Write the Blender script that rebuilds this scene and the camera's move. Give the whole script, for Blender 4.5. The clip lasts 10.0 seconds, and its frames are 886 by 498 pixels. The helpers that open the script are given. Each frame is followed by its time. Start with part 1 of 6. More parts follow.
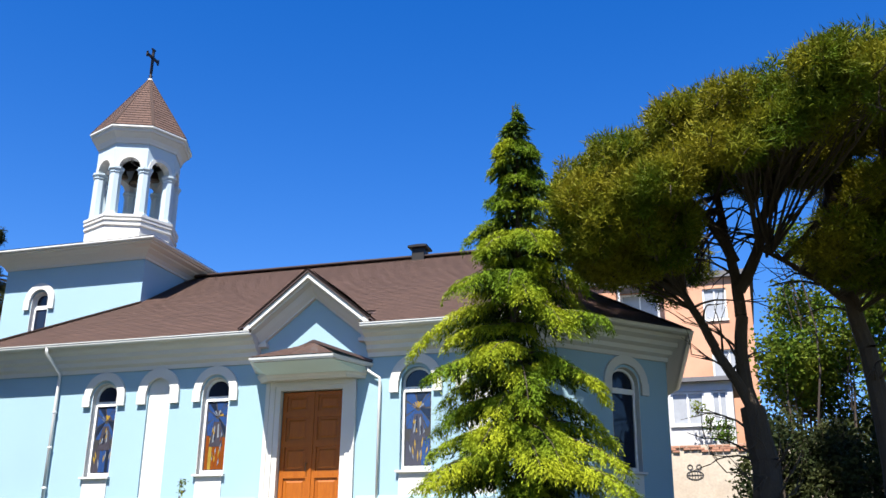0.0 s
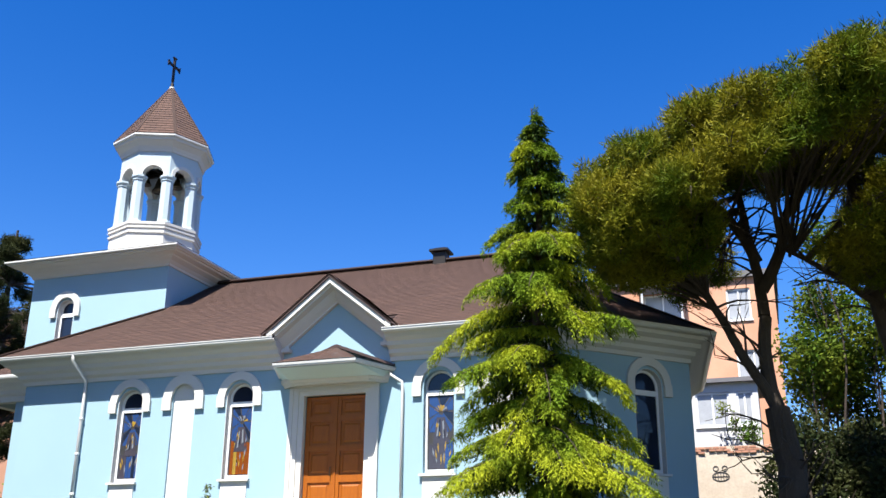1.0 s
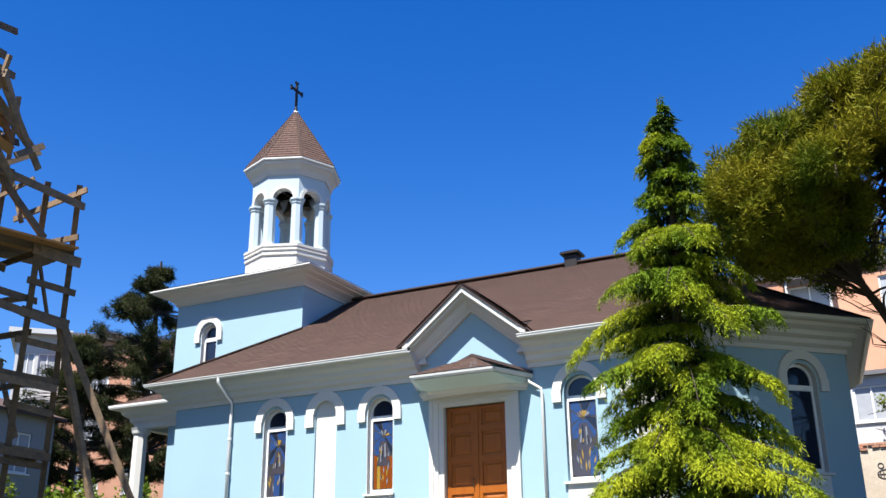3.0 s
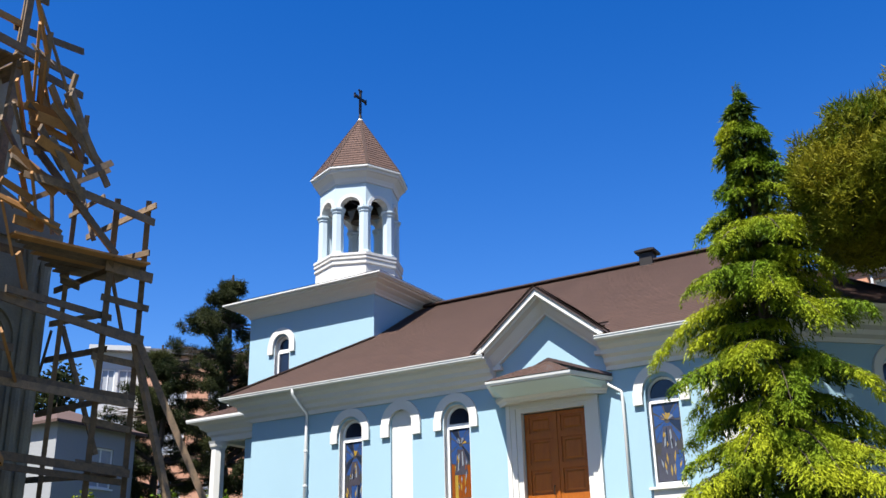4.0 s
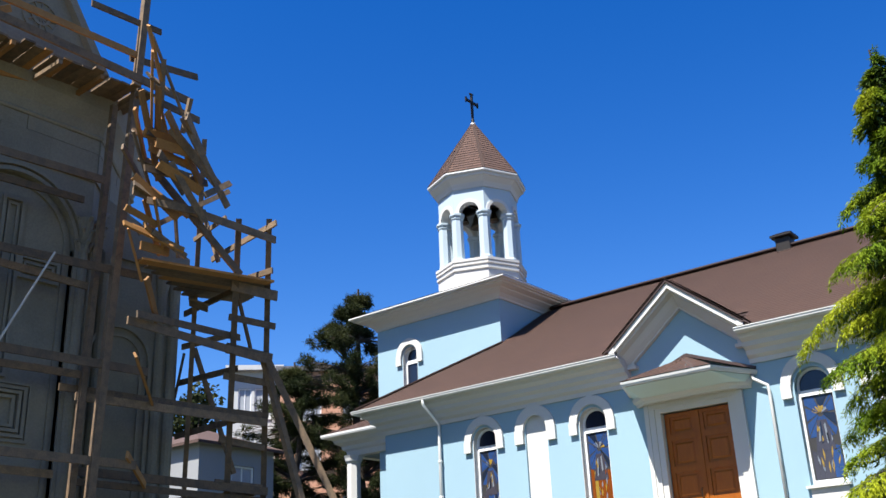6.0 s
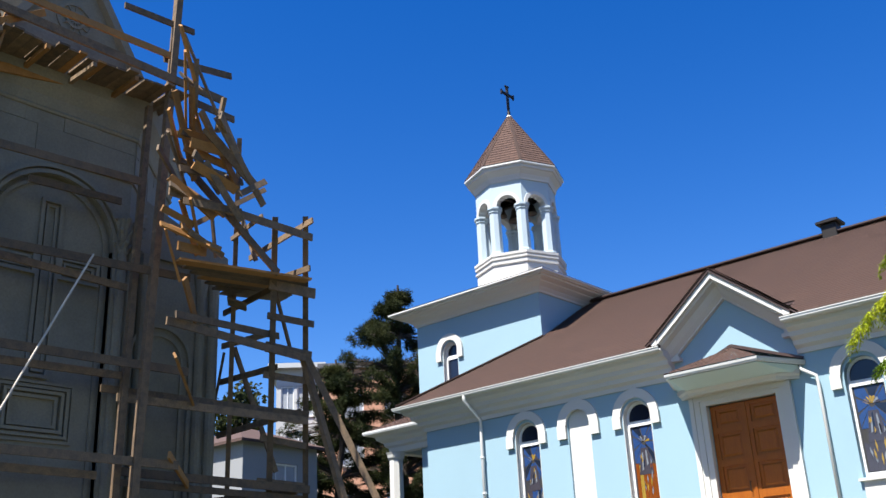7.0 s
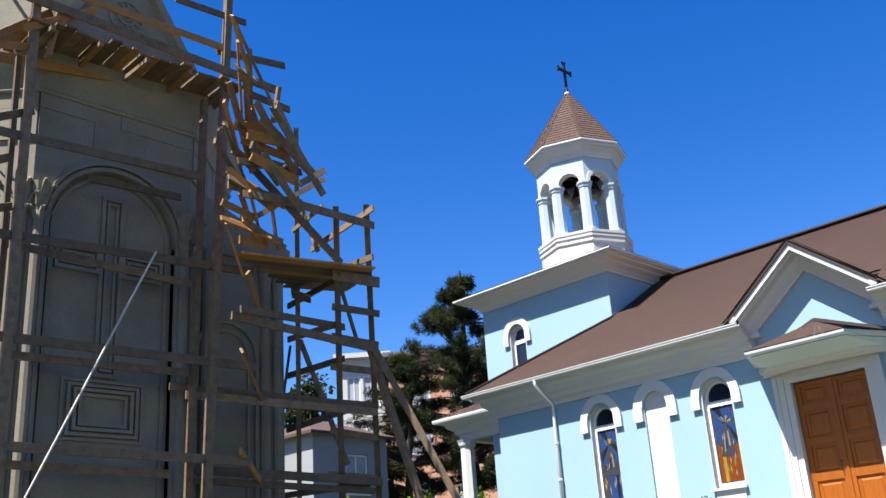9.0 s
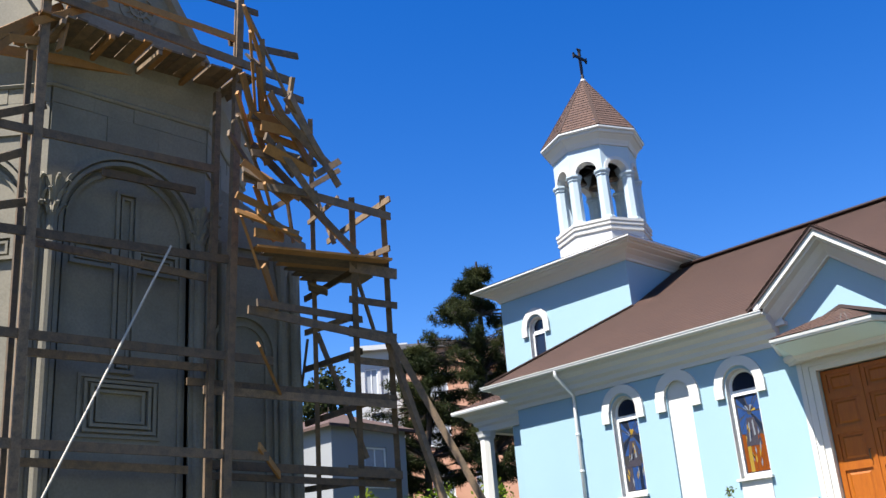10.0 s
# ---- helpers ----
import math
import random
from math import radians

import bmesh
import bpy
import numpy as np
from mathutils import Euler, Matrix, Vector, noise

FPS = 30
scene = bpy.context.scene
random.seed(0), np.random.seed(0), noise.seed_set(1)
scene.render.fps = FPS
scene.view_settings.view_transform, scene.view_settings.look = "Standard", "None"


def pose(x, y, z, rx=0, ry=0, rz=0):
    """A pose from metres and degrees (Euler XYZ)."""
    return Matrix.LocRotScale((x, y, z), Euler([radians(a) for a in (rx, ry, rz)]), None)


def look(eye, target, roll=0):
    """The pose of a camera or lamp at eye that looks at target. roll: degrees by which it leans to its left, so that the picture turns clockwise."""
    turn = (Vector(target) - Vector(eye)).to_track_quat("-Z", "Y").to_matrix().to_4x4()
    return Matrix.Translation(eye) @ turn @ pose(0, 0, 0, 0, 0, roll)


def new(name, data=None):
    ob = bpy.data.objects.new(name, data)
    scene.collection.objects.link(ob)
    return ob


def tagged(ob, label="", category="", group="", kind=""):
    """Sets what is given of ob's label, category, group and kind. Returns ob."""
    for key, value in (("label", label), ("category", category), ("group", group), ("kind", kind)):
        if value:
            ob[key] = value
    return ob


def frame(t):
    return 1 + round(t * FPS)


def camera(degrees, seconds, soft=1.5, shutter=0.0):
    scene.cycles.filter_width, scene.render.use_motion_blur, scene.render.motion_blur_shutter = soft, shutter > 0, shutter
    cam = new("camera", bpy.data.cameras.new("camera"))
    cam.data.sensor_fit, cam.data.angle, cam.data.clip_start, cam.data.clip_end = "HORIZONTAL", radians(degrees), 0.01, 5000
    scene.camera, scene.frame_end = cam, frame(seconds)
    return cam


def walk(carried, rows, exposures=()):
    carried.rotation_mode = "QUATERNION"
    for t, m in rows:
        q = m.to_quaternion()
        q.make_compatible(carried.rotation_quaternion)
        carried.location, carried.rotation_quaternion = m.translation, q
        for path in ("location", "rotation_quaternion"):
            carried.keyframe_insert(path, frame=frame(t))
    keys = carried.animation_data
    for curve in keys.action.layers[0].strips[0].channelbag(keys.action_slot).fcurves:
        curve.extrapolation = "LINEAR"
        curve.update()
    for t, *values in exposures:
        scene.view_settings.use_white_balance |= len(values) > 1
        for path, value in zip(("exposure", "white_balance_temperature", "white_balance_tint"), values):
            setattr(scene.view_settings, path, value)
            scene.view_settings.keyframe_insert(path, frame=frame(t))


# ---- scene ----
cam = camera(48.84, 10.0)
PATH = [
    (0, pose(9.763, -21.103, -1.503, 109.100, -0.585, 17.002)),
    (0.5, pose(9.799, -21.116, -1.501, 109.164, -0.542, 17.428)),
    (1, pose(9.813, -21.133, -1.499, 109.258, -0.349, 18.482)),
    (1.5, pose(9.844, -21.161, -1.515, 109.391, -0.133, 20.245)),
    (2, pose(9.828, -21.095, -1.517, 109.505, 0.091, 22.432)),
    (2.5, pose(9.777, -20.992, -1.514, 109.674, 0.363, 24.652)),
    (4, pose(9.406, -20.427, -1.365, 110.284, 1.265, 31.377)),
    (4.5, pose(9.289, -20.321, -1.347, 110.536, 1.565, 33.623)),
    (5, pose(9.193, -20.213, -1.316, 110.752, 1.906, 35.821)),
    (5.5, pose(9.119, -20.073, -1.278, 110.882, 2.168, 37.772)),
    (7, pose(8.972, -19.746, -1.179, 110.724, 2.653, 42.023)),
    (7.5, pose(8.884, -19.676, -1.137, 110.570, 2.850, 43.147)),
    (8, pose(8.764, -19.621, -1.096, 110.424, 3.171, 44.198)),
    (8.5, pose(8.642, -19.553, -1.047, 110.251, 3.433, 45.177)),
    (9, pose(8.500, -19.463, -1.000, 110.078, 3.784, 46.058)),
    (9.5, pose(8.374, -19.392, -0.960, 109.881, 4.061, 46.684)),
    (10, pose(8.273, -19.319, -0.925, 109.654, 4.219, 47.149)),
]
walk(cam, PATH, [(0, 1.7), (2, 1.68), (4.5, 1.53), (7, 1.53), (8.5, 1.62), (10, 1.68)])

# ---- world, sun ----
SUN_EL, SUN_AZ = 59.5, 182.0
world = bpy.data.worlds.new("sky")
scene.world = world
world.use_nodes = True
wn, wl = world.node_tree.nodes, world.node_tree.links
wn.clear()
w_out, w_bg, w_sky = wn.new("ShaderNodeOutputWorld"), wn.new("ShaderNodeBackground"), wn.new("ShaderNodeTexSky")
w_hsv = wn.new("ShaderNodeHueSaturation")
w_sky.sky_type, w_sky.sun_disc = 'NISHITA', False
w_sky.sun_elevation, w_sky.sun_rotation = radians(SUN_EL), radians(SUN_AZ)
w_sky.air_density, w_sky.dust_density, w_sky.ozone_density = 1.0, 0.3, 2.5
w_hsv.inputs["Hue"].default_value, w_hsv.inputs["Saturation"].default_value, w_hsv.inputs["Value"].default_value = 0.5165, 1.43, 1.31
wl.new(w_sky.outputs[0], w_hsv.inputs["Color"])
wl.new(w_hsv.outputs[0], w_bg.inputs["Color"])
w_bg.inputs["Strength"].default_value = 0.05
wl.new(w_bg.outputs[0], w_out.inputs["Surface"])
sun = new("sun", bpy.data.lights.new("sun", 'SUN'))
sun.data.energy, sun.data.angle, sun.data.color = 4.3, radians(0.5), (1.0, 0.945, 0.86)
_d = Vector((math.sin(radians(SUN_AZ)) * math.cos(radians(SUN_EL)), math.cos(radians(SUN_AZ)) * math.cos(radians(SUN_EL)), math.sin(radians(SUN_EL))))
sun.matrix_world = look(_d * 80, (0, 0, 0))


# ---- materials ----
def material(name, color, rough=0.8, vary=0.12, scale=1.5, fine=40.0, bump=0.15, bump_dist=0.004, metal=0.0, stretch=(1, 1, 1), rand=0.0, spec=0.5, tint=None):
    """A procedural surface: base colour varied by a large and a fine noise, fine relief, and optional variation from piece to piece."""
    m = bpy.data.materials.new(name)
    m.use_nodes = True
    n, l = m.node_tree.nodes, m.node_tree.links
    b = n["Principled BSDF"]
    b.inputs["Roughness"].default_value, b.inputs["Metallic"].default_value = rough, metal
    b.inputs["Specular IOR Level"].default_value = spec
    tc, mp = n.new("ShaderNodeTexCoord"), n.new("ShaderNodeMapping")
    mp.inputs["Scale"].default_value = stretch
    l.new(tc.outputs["Object"], mp.inputs["Vector"])
    big, small = n.new("ShaderNodeTexNoise"), n.new("ShaderNodeTexNoise")
    big.inputs["Scale"].default_value, big.inputs["Detail"].default_value = scale, 5
    small.inputs["Scale"].default_value, small.inputs["Detail"].default_value = fine, 4
    l.new(mp.outputs[0], big.inputs["Vector"]), l.new(mp.outputs[0], small.inputs["Vector"])
    add = n.new("ShaderNodeMath"); add.operation = 'ADD'
    l.new(big.outputs[0], add.inputs[0]); l.new(small.outputs[0], add.inputs[1])
    rng = n.new("ShaderNodeMapRange")
    rng.inputs[1].default_value, rng.inputs[2].default_value = 0.6, 1.4
    rng.inputs[3].default_value, rng.inputs[4].default_value = 1 - vary, 1 + vary
    l.new(add.outputs[0], rng.inputs[0])
    fac = rng.outputs[0]
    if rand:
        info = n.new("ShaderNodeObjectInfo")
        geo = n.new("ShaderNodeNewGeometry")
        s = n.new("ShaderNodeMath"); s.operation = 'ADD'
        l.new(info.outputs["Random"], s.inputs[0]); l.new(geo.outputs["Random Per Island"], s.inputs[1])
        r2 = n.new("ShaderNodeMapRange")
        r2.inputs[1].default_value, r2.inputs[2].default_value = 0.2, 1.8
        r2.inputs[3].default_value, r2.inputs[4].default_value = 1 - rand, 1 + rand
        l.new(s.outputs[0], r2.inputs[0])
        mu = n.new("ShaderNodeMath"); mu.operation = 'MULTIPLY'
        l.new(fac, mu.inputs[0]); l.new(r2.outputs[0], mu.inputs[1])
        fac = mu.outputs[0]
    mix = n.new("ShaderNodeVectorMath"); mix.operation = 'SCALE'
    if tint:
        mc = n.new("ShaderNodeMix"); mc.data_type = 'RGBA'
        mc.inputs[6].default_value, mc.inputs[7].default_value = (*color, 1), (*tint, 1)
        r3 = n.new("ShaderNodeMapRange"); r3.inputs[1].default_value, r3.inputs[2].default_value = 0.4, 0.62
        l.new(big.outputs[0], r3.inputs[0]); l.new(r3.outputs[0], mc.inputs[0])
        l.new(mc.outputs[2], mix.inputs[0])
    else:
        mix.inputs[0].default_value = color
    l.new(fac, mix.inputs["Scale"])
    l.new(mix.outputs[0], b.inputs["Base Color"])
    bp = n.new("ShaderNodeBump")
    bp.inputs["Strength"].default_value, bp.inputs["Distance"].default_value = bump, bump_dist
    l.new(small.outputs[0], bp.inputs["Height"]); l.new(bp.outputs[0], b.inputs["Normal"])
    return m


def leaf_material(name, a, c, rough=0.6, scale=0.8):
    """Foliage: two greens mixed by clump and leaf, with light passing through."""
    m = material(name, a, rough, 0.25, scale, 9.0, 0.0, 0.001, rand=0.4, tint=c, spec=0.08)
    b = m.node_tree.nodes["Principled BSDF"]
    n, l = m.node_tree.nodes, m.node_tree.links
    tr, ad = n.new("ShaderNodeBsdfTranslucent"), n.new("ShaderNodeMixShader")
    src = b.inputs["Base Color"].links[0].from_socket
    l.new(src, tr.inputs["Color"])
    ad.inputs[0].default_value = 0.25
    l.new(b.outputs[0], ad.inputs[1]); l.new(tr.outputs[0], ad.inputs[2])
    l.new(ad.outputs[0], n["Material Output"].inputs["Surface"])
    return m


def shingle_material(name, color):
    m = material(name, color, 0.92, 0.14, 0.7, 60.0, 0.5, 0.004, tint=tuple(v * 0.86 for v in color))
    n, l = m.node_tree.nodes, m.node_tree.links
    b = n["Principled BSDF"]
    src = b.inputs["Base Color"].links[0].from_socket
    uv, br = n.new("ShaderNodeUVMap"), n.new("ShaderNodeTexBrick")
    br.inputs["Color1"].default_value, br.inputs["Color2"].default_value, br.inputs["Mortar"].default_value = (1, 1, 1, 1), (0.76, 0.76, 0.78, 1), (0.42, 0.41, 0.41, 1)
    br.inputs["Scale"].default_value, br.inputs["Mortar Size"].default_value = 1.0, 0.013
    br.inputs["Brick Width"].default_value, br.inputs["Row Height"].default_value = 0.33, 0.145
    l.new(uv.outputs[0], br.inputs["Vector"])
    mu = n.new("ShaderNodeMix"); mu.data_type, mu.blend_type = 'RGBA', 'MULTIPLY'
    mu.inputs[0].default_value = 1.0
    l.new(src, mu.inputs[6]); l.new(br.outputs[0], mu.inputs[7]); l.new(mu.outputs[2], b.inputs["Base Color"])
    return m


def glass_material(name, color, rough=0.05, spec=0.4):
    m = material(name, color, rough, 0.15, 3.0, 30.0, 0.04, 0.002, spec=spec)
    return m


BLUE = material("blue_render", (0.245, 0.375, 0.455), 0.9, 0.05, 0.6, 90.0, 0.35, 0.003)
WHITE = material("white_render", (0.52, 0.52, 0.50), 0.85, 0.05, 0.8, 70.0, 0.25, 0.003)
# Belfry's pale white, with the cornice's blue shade mixed into the colour.
PALE = material("blue_shaded_white_render", (0.38, 0.465, 0.52), 0.88, 0.05, 0.8, 70.0, 0.25, 0.003)
AQUA = material("pale_aqua_paint", (0.48, 0.60, 0.60), 0.85, 0.05, 0.8, 70.0, 0.2, 0.003)
METAL_W = material("white_coated_metal", (0.56, 0.57, 0.56), 0.4, 0.06, 2.0, 30.0, 0.05, 0.002)
SHINGLE = shingle_material("brown_shingle", (0.100, 0.055, 0.041))
DARK_EDGE = material("dark_brown_sheet", (0.045, 0.026, 0.022), 0.5, 0.15, 2.0, 30.0, 0.1, 0.003)
WOOD = material("varnished_wood", (0.30, 0.088, 0.008), 0.42, 0.32, 2.0, 14.0, 0.2, 0.003, stretch=(9, 9, 0.8), tint=(0.22, 0.06, 0.006), spec=0.25)
BLACK = material("dark_iron", (0.025, 0.022, 0.02), 0.5, 0.2, 3.0, 30.0, 0.1, 0.003, metal=0.6)
BRONZE = material("dark_bronze", (0.06, 0.045, 0.03), 0.5, 0.25, 3.0, 30.0, 0.1, 0.003, metal=0.7)
UPVC = material("white_plastic", (0.68, 0.69, 0.70), 0.35, 0.03, 3.0, 50.0, 0.03, 0.001)
GL_DARK = glass_material("dark_glass", (0.012, 0.018, 0.035))
GL_BLUE = glass_material("blue_glass", (0.02, 0.05, 0.15))
GL_PALE = glass_material("pale_glass", (0.16, 0.18, 0.21))
# Panes of the far houses: pale sky reflection painted into the base colour.
GL_REFLECT = glass_material("reflection_tinted_glass", (0.30, 0.32, 0.35), 0.15, 0.3)
GL_AMBER = glass_material("amber_glass", (0.16, 0.042, 0.008))
GL_GOLD = glass_material("gold_glass", (0.26, 0.17, 0.03))
GL_GREY = glass_material("grey_glass", (0.045, 0.042, 0.055))
LEAD = material("lead_came", (0.02, 0.02, 0.022), 0.6, 0.1, 5, 50, 0.1, 0.001)
STONE = material("grey_stone", (0.215, 0.195, 0.150), 0.9, 0.2, 0.9, 22.0, 0.5, 0.006, tint=(0.150, 0.137, 0.107), rand=0.08)
TIMBER = material("weathered_timber", (0.20, 0.132, 0.076), 0.85, 0.4, 2.0, 12.0, 0.5, 0.004, stretch=(3, 3, 3), rand=0.5, tint=(0.10, 0.072, 0.047))
TIMBER_NEW = material("fresh_timber", (0.27, 0.13, 0.036), 0.8, 0.25, 2.0, 12.0, 0.4, 0.004, stretch=(3, 3, 3), rand=0.3)
BARK = material("rough_bark", (0.046, 0.034, 0.025), 0.95, 0.35, 2.5, 18.0, 0.9, 0.02, stretch=(3, 3, 0.8))
NEEDLE = leaf_material("cedar_needles", (0.10, 0.162, 0.010), (0.24, 0.27, 0.014))
# Darker copy of the cedar green; the crown's inner shade is in its colour.
NEEDLE_IN = leaf_material("shaded_cedar_needles", (0.028, 0.05, 0.010), (0.045, 0.07, 0.012))
PINE_LEAF = leaf_material("pine_needles", (0.080, 0.130, 0.008), (0.195, 0.182, 0.012), scale=0.7)
# Dark conifer green, lowered further to carry the shade on the hedge.
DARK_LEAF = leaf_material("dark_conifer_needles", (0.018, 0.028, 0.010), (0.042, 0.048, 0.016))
BUSH_LEAF = leaf_material("bush_leaves", (0.06, 0.115, 0.010), (0.14, 0.17, 0.016))
GRASS = material("dry_grass_ground", (0.035, 0.045, 0.016), 0.95, 0.3, 0.3, 8.0, 0.8, 0.03, tint=(0.062, 0.056, 0.034))
ORANGE = material("orange_render", (0.44, 0.22, 0.135), 0.9, 0.12, 0.4, 20.0, 0.3, 0.004, tint=(0.48, 0.26, 0.17))
CREAM = material("cream_render", (0.46, 0.40, 0.32), 0.9, 0.18, 0.6, 12.0, 0.4, 0.006, tint=(0.36, 0.30, 0.235))
HOUSE_W = material("house_white_render", (0.44, 0.45, 0.46), 0.9, 0.06, 0.5, 20.0, 0.2, 0.004)
BROWN_ROOF = material("far_brown_roof", (0.07, 0.042, 0.035), 0.9, 0.15, 0.8, 18.0, 0.4, 0.01)
# Blue-grey base colour has the distance haze painted in.
HILL = material("haze_tinted_mountain", (0.16, 0.21, 0.27), 1.0, 0.3, 0.02, 0.15, 0.3, 1.0)
# White house wall greyed down: the shade on its front is in the colour.
HOUSE_SHADE = material("house_shaded_white_render", (0.24, 0.25, 0.26), 0.9, 0.08, 0.5, 20.0, 0.2, 0.004)
POLE = material("pale_bare_pole", (0.42, 0.38, 0.32), 0.7, 0.2, 2.0, 20.0, 0.2, 0.003)
SLATE = material("grey_sheet_roof", (0.10, 0.10, 0.11), 0.7, 0.2, 0.8, 18.0, 0.3, 0.005)


# ---- builders ----
def part(name, bm, mat, parent=None, label="", smooth=False):
    """Links a bmesh as one mesh object under a thing or a part."""
    me = bpy.data.meshes.new(name)
    bm.normal_update()
    bm.to_mesh(me)
    bm.free()
    for mm in (mat if isinstance(mat, (list, tuple)) else (mat,)):
        me.materials.append(mm)
    if smooth:
        me.shade_smooth()
    ob = new(name, me)
    ob.parent = parent
    if label:
        ob["label"] = label
    return ob


def holder(name, parent, label=""):
    ob = new(name)
    ob.parent = parent
    if label:
        ob["label"] = label
    return ob


def shared(name, me, parent, m=None):
    ob = new(name, me)
    ob.parent = parent
    if m is not None:
        ob.matrix_local = m
    return ob


def thing(name, label, category, at=(0, 0, 0), group="", kind="", rz=0.0):
    ob = new(name)
    ob.matrix_world = pose(*at, 0, 0, rz)
    return tagged(ob, label, category, group, kind)


def poly(bm, pts, mi=0):
    f = bm.faces.new([bm.verts.new(p) for p in pts])
    f.material_index = mi
    return f


def prism(bm, pts, off, mi=0):
    """A closed solid from a flat outline and the way it is pushed."""
    off = Vector(off)
    a = [bm.verts.new(p) for p in pts]
    b = [bm.verts.new(Vector(p) + off) for p in pts]
    fs = [bm.faces.new(a), bm.faces.new(list(reversed(b)))]
    k = len(a)
    for i in range(k):
        fs.append(bm.faces.new((a[i], b[i], b[(i + 1) % k], a[(i + 1) % k])))
    nrm = fs[0].normal if fs[0].normal.length else None
    bmesh.ops.recalc_face_normals(bm, faces=fs)
    for f in fs:
        f.material_index = mi
    return fs


def box(bm, lo, hi, mi=0):
    x0, y0, z0 = lo
    x1, y1, z1 = hi
    return prism(bm, [(x0, y0, z0), (x1, y0, z0), (x1, y1, z0), (x0, y1, z0)], (0, 0, z1 - z0), mi)


def soft_box(bm, lo, hi, r=0.01):
    x0, y0, z0 = lo
    x1, y1, z1 = hi
    fs = box(bm, lo, hi)
    es = {e for f in fs for e in f.edges}
    bmesh.ops.bevel(bm, geom=list(es), offset=r, segments=1, affect='EDGES')


def beam(bm, a, b, w, h, mi=0, twist=0.0):
    """A board from a to b: w wide sideways, h high."""
    a, b = Vector(a), Vector(b)
    d = (b - a).normalized()
    up = Vector((0, 0, 1)) if abs(d.z) < 0.95 else Vector((1, 0, 0))
    s = d.cross(up).normalized()
    u = s.cross(d).normalized()
    if twist:
        q = Matrix.Rotation(twist, 3, d)
        s, u = q @ s, q @ u
    pts = [a + s * w / 2 * i + u * h / 2 * j for i, j in ((-1, -1), (1, -1), (1, 1), (-1, 1))]
    prism(bm, pts, b - a, mi)


def tube(bm, pts, rads, n=8, cap=True):
    """A tapered round tube along points."""
    rings = []
    pts = [Vector(p) for p in pts]
    for i, p in enumerate(pts):
        d = (pts[min(i + 1, len(pts) - 1)] - pts[max(i - 1, 0)]).normalized()
        s = d.cross(Vector((0.31, 0.95, 0.05)) if abs(d.y) < 0.9 else Vector((1, 0, 0))).normalized()
        u = s.cross(d)
        r = rads[i] if isinstance(rads, (list, tuple)) else rads
        rings.append([bm.verts.new(p + (s * math.cos(2 * math.pi * k / n) + u * math.sin(2 * math.pi * k / n)) * r) for k in range(n)])
    for a, b in zip(rings, rings[1:]):
        for k in range(n):
            bm.faces.new((a[k], a[(k + 1) % n], b[(k + 1) % n], b[k]))
    if cap:
        bm.faces.new(list(reversed(rings[0]))), bm.faces.new(rings[-1])


def lathe(bm, prof, n=8, at=(0, 0, 0), turn=0.0, closed=True):
    """A body of n sides turned round a vertical axis from (radius, height) pairs."""
    at = Vector(at)
    rings = [[bm.verts.new(at + Vector((r * math.cos(turn + 2 * math.pi * k / n), r * math.sin(turn + 2 * math.pi * k / n), z))) for k in range(n)] for r, z in prof]
    for a, b in zip(rings, rings[1:]):
        for k in range(n):
            bm.faces.new((a[k], a[(k + 1) % n], b[(k + 1) % n], b[k]))
    if closed:
        bm.faces.new(list(reversed(rings[0]))), bm.faces.new(rings[-1])


def sweep(bm, path, prof, close=False, cap=True):
    """A moulding: the outline (out, up) swept along a level path with mitred corners; out is to the right of the way."""
    path = [Vector((p[0], p[1], 0)) for p in path]
    k = len(path)
    rings = []
    for i, p in enumerate(path):
        d0 = (p - path[i - 1]).normalized() if (i > 0 or close) else None
        d1 = (path[(i + 1) % k] - p).normalized() if (i < k - 1 or close) else None
        n0 = Vector((d0.y, -d0.x, 0)) if d0 else None
        n1 = Vector((d1.y, -d1.x, 0)) if d1 else None
        if n0 is None or n1 is None:
            m = n0 or n1
        else:
            m = (n0 + n1) / (1 + n0.dot(n1))
        rings.append([bm.verts.new(p + m * o + Vector((0, 0, z))) for o, z in prof])
    q = len(prof)
    pairs = list(zip(rings, rings[1:])) + ([(rings[-1], rings[0])] if close else [])
    fs = []
    for a, b in pairs:
        for j in range(q):
            fs.append(bm.faces.new((a[j], a[(j + 1) % q], b[(j + 1) % q], b[j])))
    if cap and not close:
        fs.append(bm.faces.new(rings[0])), fs.append(bm.faces.new(rings[-1]))
    bmesh.ops.recalc_face_normals(bm, faces=fs)


def wall_frame(origin, along):
    """Matrix from (u along the wall, depth inwards, v up) to the world."""
    a = Vector((along[0], along[1], 0)).normalized()
    d = Vector((-a.y, a.x, 0))
    m = Matrix.Identity(4)
    m.col[0][:3], m.col[1][:3], m.col[2][:3], m.col[3][:3] = a, d, (0, 0, 1), origin
    return m


def arch_points(c, r, vs, n=12, a0=math.pi, a1=0.0):
    return [(c + r * math.cos(a0 + (a1 - a0) * i / n), vs + r * math.sin(a0 + (a1 - a0) * i / n)) for i in range(n + 1)]


